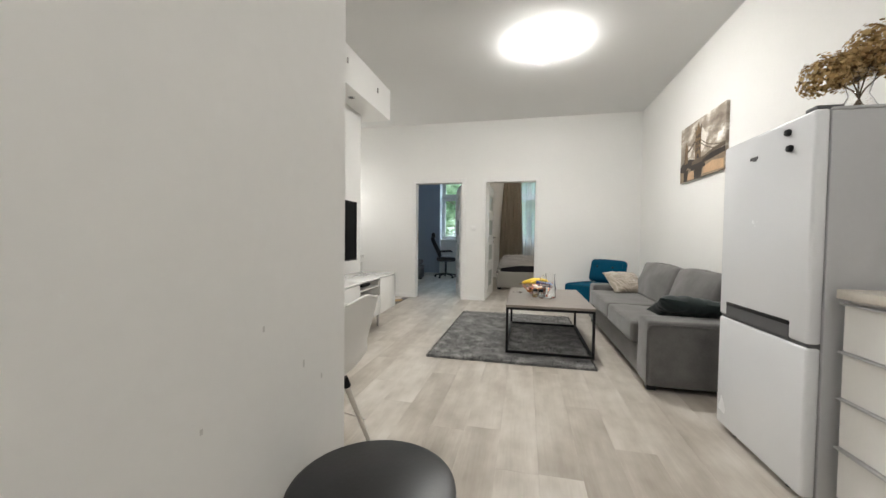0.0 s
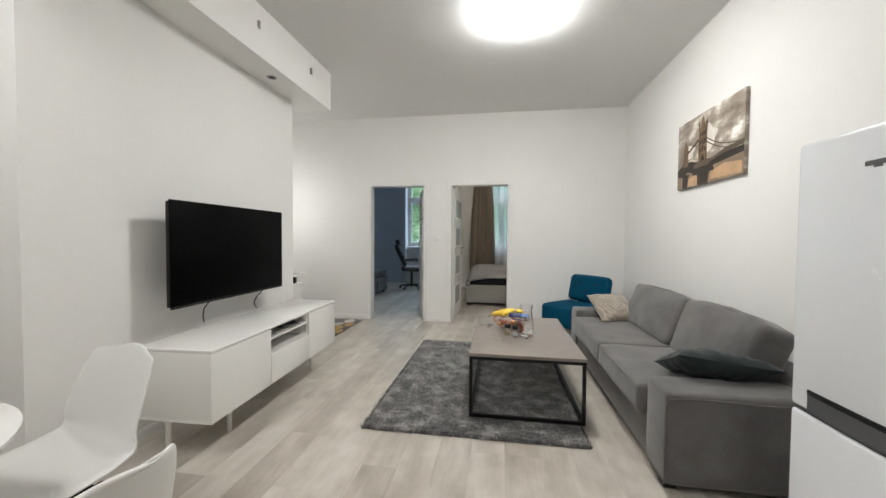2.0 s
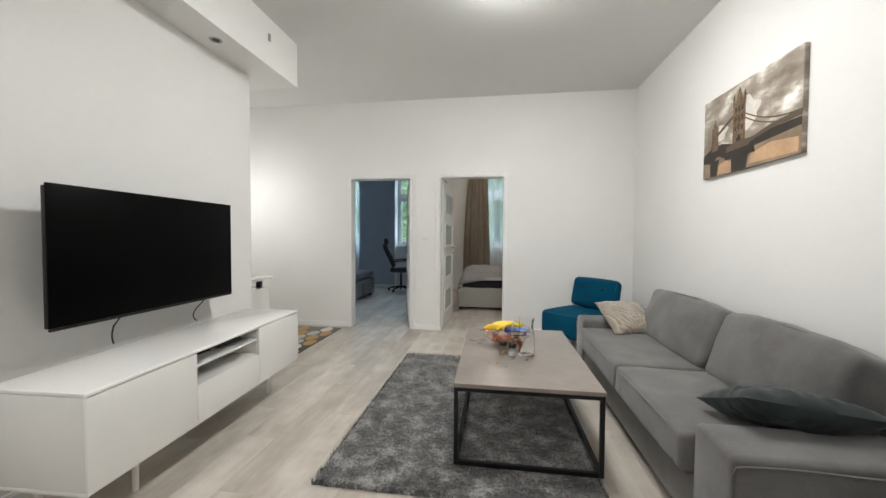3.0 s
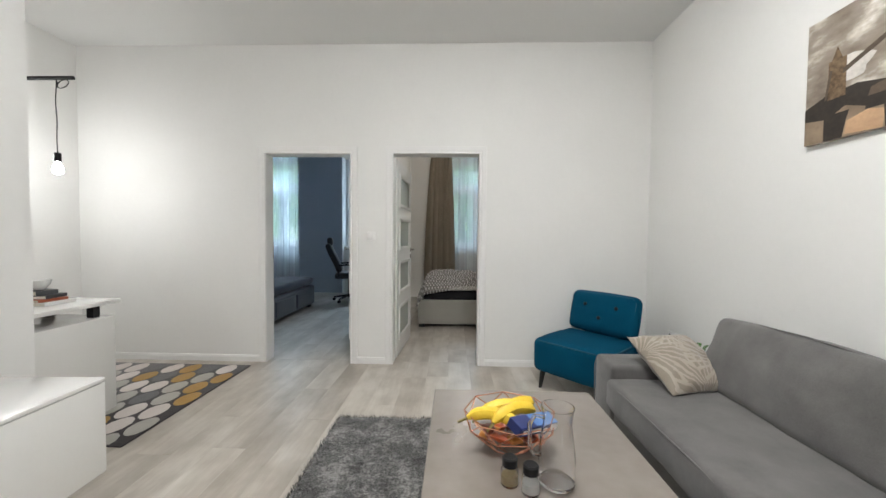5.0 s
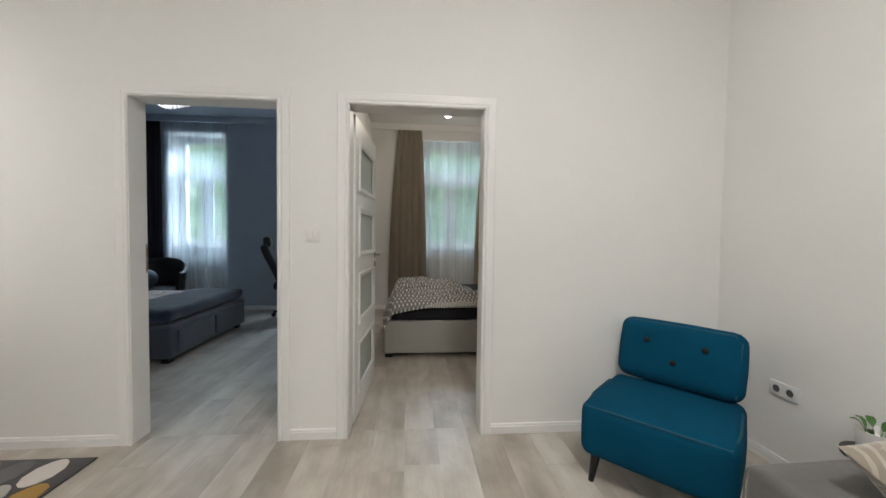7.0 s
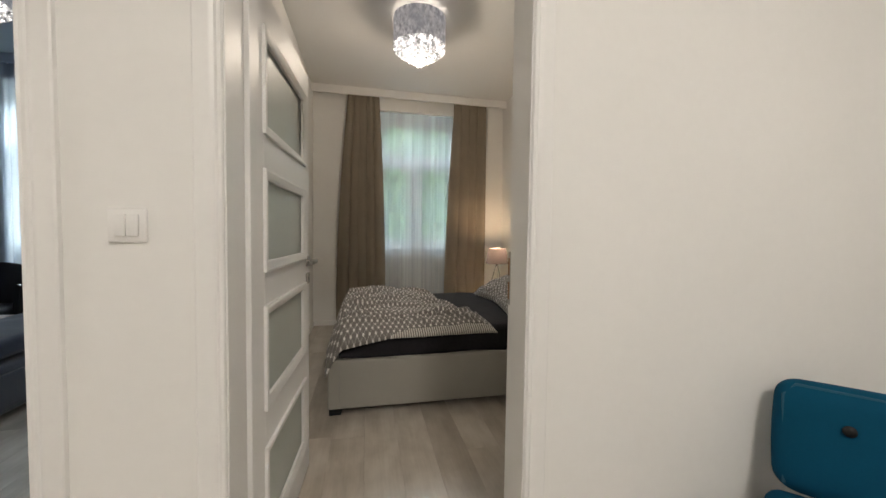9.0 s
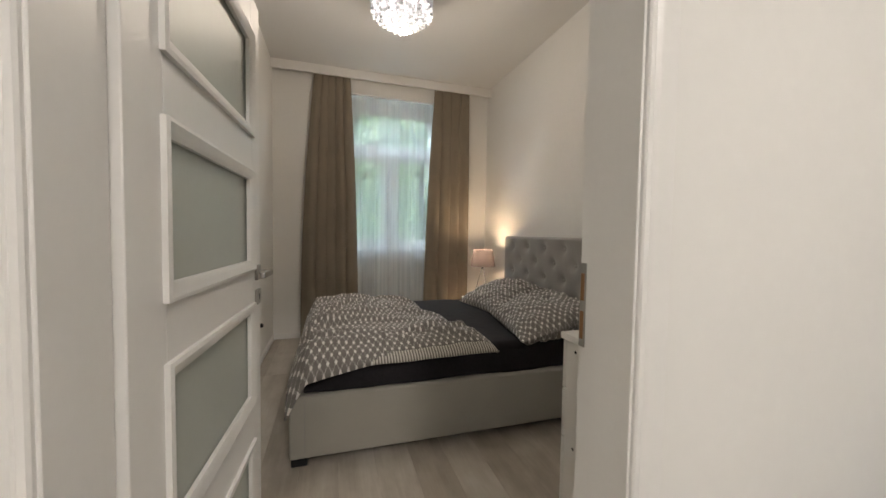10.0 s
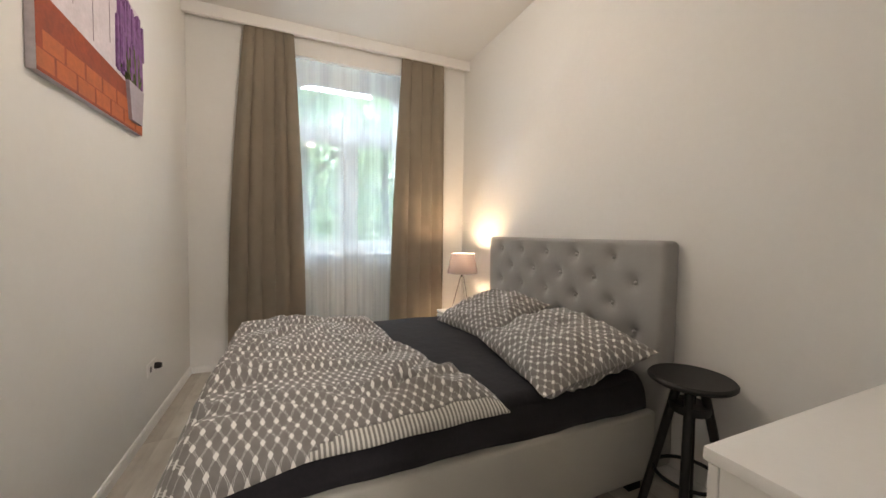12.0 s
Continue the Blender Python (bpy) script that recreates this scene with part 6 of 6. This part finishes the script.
def chandelier(x, y, r, label):
    root = thing("chandelier", label, "chandelier", pose(x, y, HB), "crystal chandeliers")
    part("ceiling_rose", lathe([(0.0, 0.0), (0.055, 0.0), (0.05, -0.02), (0.0, -0.024)], 24), CHROME, root)
    part("stem", tube([(0, 0, -0.02), (0, 0, -0.09)], 0.012, 10), CHROME, root)
    h = 0.235
    part("shade", lathe([(r - 0.003, -0.04), (r, -0.04), (r, -0.04 - h), (r - 0.003, -0.04 - h)], 56), SILVER, root, "silver crackled drum shade with a faint glow put in")
    for k in range(3):
        a = k * 2 * math.pi / 3
        part("arm", tube([(0, 0, -0.085), (r * math.cos(a), r * math.sin(a), -0.075)], 0.004, 6), CHROME, root)
        part("bulb", lathe([(0.0, 0.03), (0.014, 0.02), (0.018, 0.0), (0.012, -0.022), (0.0, -0.03)], 14), LITBULB, root, "glowing bulb", m=pose(0.45 * r * math.cos(a), 0.45 * r * math.sin(a), -0.16))
    drop = bmesh.new()
    for ring, (rr, ln) in enumerate(((0.95, 0.055), (0.82, 0.075), (0.66, 0.10), (0.48, 0.13), (0.28, 0.155), (0.1, 0.17))):
        m = max(5, int(rr * r * 2 * math.pi / 0.042))
        for k in range(m):
            a = 2 * math.pi * (k + 0.5 * ring) / m
            px, py = rr * r * math.cos(a), rr * r * math.sin(a)
            for q_, z in enumerate([-0.04 - h + 0.02 - i * 0.024 for i in range(int(ln / 0.024) + 1)]):
                one = bmesh.new()
                bmesh.ops.create_icosphere(one, subdivisions=1, radius=0.011)
                add(drop, one, Matrix.Translation((px, py, z)))
    tagged(part("crystal", drop, CRYSTAL, root, "crystal beads with glints made by their own glow"), kind="stuff")
    return root


chandelier(1.185, 9.42, 0.222, "silver drum chandelier with crystal drops, switched on")
chandelier(-2.03, 9.50, 0.265, "wide silver drum chandelier with crystal drops, switched on")

ns = thing("nightstand", "small white bedside table between bed and curtain", "nightstand", pose(2.40, 10.68, 0))
part("top", box(-0.19, -0.17, 0.46, 0.19, 0.17, 0.485, 0.004, 2), MATTEWHITE, ns)
part("body", box(-0.18, -0.16, 0.12, 0.18, 0.16, 0.46, 0.003, 1), MATTEWHITE, ns)
part("drawer_front", box(-0.198, -0.15, 0.30, -0.18, 0.15, 0.45, 0.003, 1), MATTEWHITE, ns)
for sx in (-1, 1):
    for sy in (-1, 1):
        part("leg", lathe([(0.0, 0.0), (0.012, 0.0), (0.016, 0.12), (0.0, 0.12)], 12, at=(sx * 0.15, sy * 0.13, 0)), MATTEWHITE, ns)
tl = thing("table_lamp", "tripod bedside lamp with grey-brown shade, lit", "table lamp", pose(2.40, 10.67, 0.485))
n = Nodes("lamp_shade_cloth")
sc = n.node("ShaderNodeBsdfTranslucent", Color=(0.15, 0.125, 0.13, 1))
df = n.node("ShaderNodeBsdfDiffuse", Color=(0.27, 0.23, 0.225, 1))
mx = n.node("ShaderNodeMixShader", Fac=0.88, i1=sc.outputs[0], i2=df.outputs[0])
n.tree.links.new(mx.outputs[0], n.tree.nodes["Material Output"].inputs[0])
part("shade", lathe([(0.145, 0.375), (0.112, 0.565)], 40), n.mat, tl, "grey-brown cloth shade glowing softly")
part("rim", lathe([(0.1455, 0.372), (0.147, 0.375), (0.1455, 0.379)], 40), HEADGREY, tl)
for k in range(3):
    a = k * 2 * math.pi / 3 + 0.4
    part("leg", tube([(0.012 * math.cos(a), 0.012 * math.sin(a), 0.36), (0.105 * math.cos(a), 0.105 * math.sin(a), 0.0)], 0.006, 8), CHROME, tl, "slim steel leg")
part("lamp_holder", lathe([(0.0, 0.34), (0.016, 0.34), (0.016, 0.42), (0.0, 0.42)], 14), BLACK, tl)
part("bulb", lathe([(0.010, 0.42), (0.024, 0.45), (0.024, 0.475), (0.0, 0.50)], 16), glow("warm_bulb", (1.0, 0.72, 0.42), 5), tl, "glowing warm bulb")

# ---- black stool, dresser, sockets ----
bs = thing("bar_stool", "black round stool with splayed legs and ring", "stool", pose(2.45, 8.545, 0.02))
part("seat", lathe([(0.0, 0.595), (0.155, 0.595), (0.163, 0.603), (0.163, 0.612), (0.155, 0.62), (0.0, 0.62)], 48), DARKWOOD, bs, "flat black round seat")
part("screw", tube([(0, 0, 0.40), (0, 0, 0.596)], 0.022, 16), BLACK, bs)
part("hub", lathe([(0.0, 0.47), (0.075, 0.47), (0.08, 0.49), (0.075, 0.505), (0.0, 0.505)], 24), DARKWOOD, bs)
for k in range(4):
    a = k * math.pi / 2 + 0.5
    part("leg", tube([(0.05 * math.cos(a), 0.05 * math.sin(a), 0.56), (0.17 * math.cos(a), 0.17 * math.sin(a), -0.02)], 0.018, 10), DARKWOOD, bs, "splayed black leg")
part("foot_ring", tube([(0.125 * math.cos(2 * math.pi * k / 36), 0.125 * math.sin(2 * math.pi * k / 36), 0.19) for k in range(36)], 0.008, 8, closed=True), BLACK, bs)

ds = thing("dresser", "low white chest of drawers by the bedroom door", "dresser", pose(1.545, 7.962, 0.025))
part("top", box(0.0, -0.50, 0.815, 0.82, 0.0, 0.84, 0.003, 2), MATTEWHITE, ds, "white top with slight sheen")
side = part("side_panel", box(0.012, -0.49, -0.025, 0.032, -0.022, 0.8145, 0.001, 1), MATTEWHITE, ds, "white side panel with fixing holes")
part("side_panel", box(0.788, -0.49, -0.025, 0.808, -0.022, 0.8145, 0.001, 1), MATTEWHITE, ds)
part("back_panel", box(0.032, -0.49, 0.03, 0.788, -0.482, 0.8145), MATTEWHITE, ds)
part("plinth", box(0.032, -0.06, -0.025, 0.788, -0.045, 0.06), MATTEWHITE, ds)
for k in range(4):
    z = 0.065 + 0.187 * k
    dr = part("drawer_front", box(0.012, -0.020, z, 0.808, -0.002, z + 0.182, 0.002, 1), MATTEWHITE, ds)
    part("knob", lathe([(0.0, 0.0), (0.006, 0.0), (0.006, 0.014), (0.013, 0.02), (0.010, 0.026), (0.0, 0.027)], 14), STEEL, dr, m=pose(0.41, -0.002, z + 0.09, -90))
for y, z in ((-0.075, 0.78), (-0.075, 0.42), (-0.33, 0.60)):
    part("fixing_hole", lathe([(0.0, 0.0), (0.006, 0.0)], 12), BLACK, side, m=pose(0.0114, y, z, 0, -90))
wire = [(0.50 + 0.20 * math.cos(a) + 0.02 * math.sin(3 * a), -0.31 + 0.14 * math.sin(a), 0.0025) for a in [0.5 + 5.4 * k / 40 for k in range(41)]]
solid("white_cable", tube(wire + [(0.72, -0.50, 0.0025)], 0.0025, 6), MATTEWHITE, "thin white cable curled on the dresser", "cable", pose(1.48, 8.0, 0.865))

sk2 = thing("wall_socket", "white double wall socket with black plug", "socket", pose(XB0, 10.29, 0.38, 0, 0, 90), "wall sockets")
socket_plate(sk2)
part("plug", lathe([(0.0, 0.035), (0.015, 0.034), (0.02, 0.02), (0.02, 0.0)], 16), DARKPLASTIC, sk2, "black plug", m=pose(0.036, -0.012, 0, 90))


# ---- blue-grey bedroom ----
sb_ = thing("storage_bed", "slate grey upholstered bed with side drawers", "bed", pose(0, 0, 0))
AX0, AX1, AY0, AY1 = -3.40, -1.47, 8.62, 10.12
part("frame", rbox(AX1 - AX0, AY1 - AY0, 0.32, 0.03, (8, 10, 4), at=((AX0 + AX1) / 2, (AY0 + AY1) / 2, 0.21)), BLUEBED, sb_, "slate cloth bed frame")
for a, b in ((AY0 + 0.10, AY0 + 0.72), (AY0 + 0.76, AY1 - 0.10)):
    part("drawer_front", rbox(0.022, b - a, 0.22, 0.009, (2, 6, 3), at=(AX1 + 0.008, (a + b) / 2, 0.20)), BLUEBED, sb_, "padded drawer front")
for x in (AX1 - 0.08, AX0 + 0.08):
    for y in (AY0 + 0.08, AY1 - 0.08):
        part("foot", box(x - 0.035, y - 0.035, 0, x + 0.035, y + 0.035, 0.055, 0.003, 1), DARKPLASTIC, sb_)
FLORAL = Nodes("floral_cotton")
f = FLORAL.noise(FLORAL.coords(), 14, 4)
FLORAL.set(FLORAL.bsdf, "Base_Color", FLORAL.ramp(f, [(0.40, (0.30, 0.16, 0.13)), (0.47, (0.50, 0.40, 0.36)), (0.55, (0.62, 0.57, 0.54))]))
FLORAL.bsdf.inputs["Roughness"].default_value = 0.9
solid("quilt", rbox(1.62, 1.44, 0.13, 0.05, (12, 14, 3), (0, 0, 0.02), 0.014, 3.0, at=(-2.52, 9.37, 0.425)), FLORAL.mat, "pale floral quilt on the slate bed", "quilt")
th = rbox(0.62, 1.49, 0.12, 0.05, (8, 14, 3), (0, 0, 0.015), 0.016, 7.0, at=(-1.80, 9.37, 0.452))
solid("throw_blanket", th, THROW, "dark blue throw across the bed's end", "blanket")

ac = thing("armchair", "dark low-backed armchair by the window", "armchair", pose(-3.03, 10.74, 0, 0, 0, 12))
part("seat", rbox(0.56, 0.50, 0.20, 0.05, (6, 6, 3), (0, 0, 0.015), at=(0, 0, 0.33)), LEATHER, ac)
bm = bmesh.new()
rows = []
for i in range(29):
    a = math.radians(-20 + 220 * i / 28)
    top = 0.66 + 0.20 * max(0, math.sin(a)) ** 0.7
    rows.append([bm.verts.new((r * math.cos(a), 0.02 + r * 0.86 * math.sin(a), z)) for r, z in ((0.30, 0.24), (0.31, 0.5), (0.335, top - 0.02), (0.355, top), (0.385, top - 0.02), (0.365, 0.5), (0.34, 0.24))])
for a, b in zip(rows, rows[1:]):
    for k in range(len(a)):
        j = (k + 1) % len(a)
        bm.faces.new((a[k], a[j], b[j], b[k]))
bm.faces.new(rows[0])
bm.faces.new(rows[-1][::-1])
part("shell_back", bm, LEATHER, ac, "curved dark backrest")
for sx in (-1, 1):
    for sy in (-1, 1):
        part("leg", tube([(sx * 0.2, sy * 0.18, 0.24), (sx * 0.25, sy * 0.23, 0)], 0.016, 10, taper=0.01), DARKWOOD, ac)
one = bmesh.new()
bmesh.ops.create_uvsphere(one, u_segments=28, v_segments=18, radius=0.15)
for vert in one.verts:
    vert.co.z *= 0.88
    vert.co += 0.012 * noise.noise_vector(vert.co * 9)
solid("round_cushion", one, mat("blue_satin", (0.06, 0.075, 0.09), 0.3, var=0.3, bump=0.2, bscale=20), "shiny slate-blue round cushion on the armchair", "cushion", pose(-3.09, 10.62, 0.575))

oc = thing("office_chair", "black leather office chair with high back", "office chair", pose(-1.02, 10.66, 0, 0, 0, 105))
part("seat", rbox(0.50, 0.50, 0.11, 0.045, (6, 6, 3), (0, 0, 0.015), at=(0, 0, 0.50)), LEATHER, oc, "padded seat")
bk = rbox(0.48, 0.10, 0.56, 0.045, (6, 3, 10), (0, 0.012, 0))
for vert in bk.verts:
    vert.co.x *= 1 - 0.22 * max(0, vert.co.z / 0.33) ** 2
    vert.co.y += 0.05 * math.sin(vert.co.z * 5.5)
part("backrest", bk, LEATHER, oc, "tall curved backrest", m=pose(0, 0.27, 0.83, -12))
part("headrest", rbox(0.30, 0.09, 0.16, 0.04, (4, 3, 4), (0, 0.01, 0)), LEATHER, oc, m=pose(0, 0.34, 1.13, -8))
for sx in (-1, 1):
    part("armrest", tube([(sx * 0.27, 0.18, 0.50), (sx * 0.29, 0.18, 0.70), (sx * 0.29, -0.12, 0.72), (sx * 0.28, -0.16, 0.70)], 0.018, 10), BLACK, oc)
part("gas_lift", tube([(0, 0, 0.08), (0, 0, 0.45)], 0.026, 14), BLACK, oc)
for k in range(5):
    a = k * 2 * math.pi / 5
    part("base_arm", tube([(0, 0, 0.11), (0.29 * math.cos(a), 0.29 * math.sin(a), 0.07)], 0.022, 10, taper=0.015), BLACK, oc)
    wheel = lathe([(0.0, -0.02), (0.026, -0.02), (0.028, 0.0), (0.026, 0.02), (0.0, 0.02)], 18)
    part("castor", wheel, BLACK, oc, m=pose(0.29 * math.cos(a), 0.29 * math.sin(a), 0.028, 90, 0, math.degrees(a)))


# ---- floor boards ----
def boards(floor, x0, x1, y0, y1, seed):
    """Boards of 0.19 x 1.29 m laid along y with staggered ends, cut at the walls."""
    rnd = random.Random(seed)
    w, L, gap = 0.192, 1.285, 0.0004
    cache = {}
    x = x0
    while x < x1 - 0.005:
        bw = min(w, x1 - x)
        y = y0 - rnd.uniform(0.1, L - 0.1)
        while y < y1 - 0.005:
            a, b = max(y, y0), min(y + L, y1)
            y += L
            if b - a < 0.02:
                continue
            key = (round(bw, 3), round(b - a, 3))
            if key not in cache:
                bm = bmesh.new()
                hx, hy, e = bw / 2 - gap / 2, (b - a) / 2 - gap / 2, 0.0005
                top = [bm.verts.new((sx * (hx - e), sy * (hy - e), 0)) for sx, sy in ((-1, -1), (1, -1), (1, 1), (-1, 1))]
                mid = [bm.verts.new((sx * hx, sy * hy, -e)) for sx, sy in ((-1, -1), (1, -1), (1, 1), (-1, 1))]
                low = [bm.verts.new((sx * hx, sy * hy, -0.007)) for sx, sy in ((-1, -1), (1, -1), (1, 1), (-1, 1))]
                bm.faces.new(top)
                for k in range(4):
                    j = (k + 1) % 4
                    bm.faces.new((mid[k], mid[j], top[j], top[k]))
                    bm.faces.new((low[k], low[j], mid[j], mid[k]))
                me = bpy.data.meshes.new("board")
                bm.to_mesh(me)
                bm.free()
                me.materials.append(OAKFLOOR)
                cache[key] = me
            ob = new("board", cache[key])
            ob.parent = floor
            ob.location = (x + bw / 2, (a + b) / 2, 0)
        x += w
    return floor


UNDER = mat("underlay", (0.12, 0.10, 0.08), 0.9)
boards(setting("floor", box(XW, YS, -0.12, XE, YN + 0.075, -0.0065), UNDER, "whitewashed oak laminate floor of the living room", "floor"), XW, XE, YS, YN + 0.075, 1)
boards(setting("floor_bedroom", box(XB0 - 0.1, YN + 0.075, -0.12, XE, YF, -0.0065), UNDER, "whitewashed oak laminate bedroom floor", "floor"), XB0 - 0.1, XE, YN + 0.075, YF, 2)
boards(setting("floor_study", box(XR0, YN + 0.075, -0.12, XB0 - 0.1, YF, -0.0065), UNDER, "whitewashed oak laminate floor of the blue-grey bedroom", "floor"), XR0, XB0 - 0.1, YN + 0.075, YF, 3)
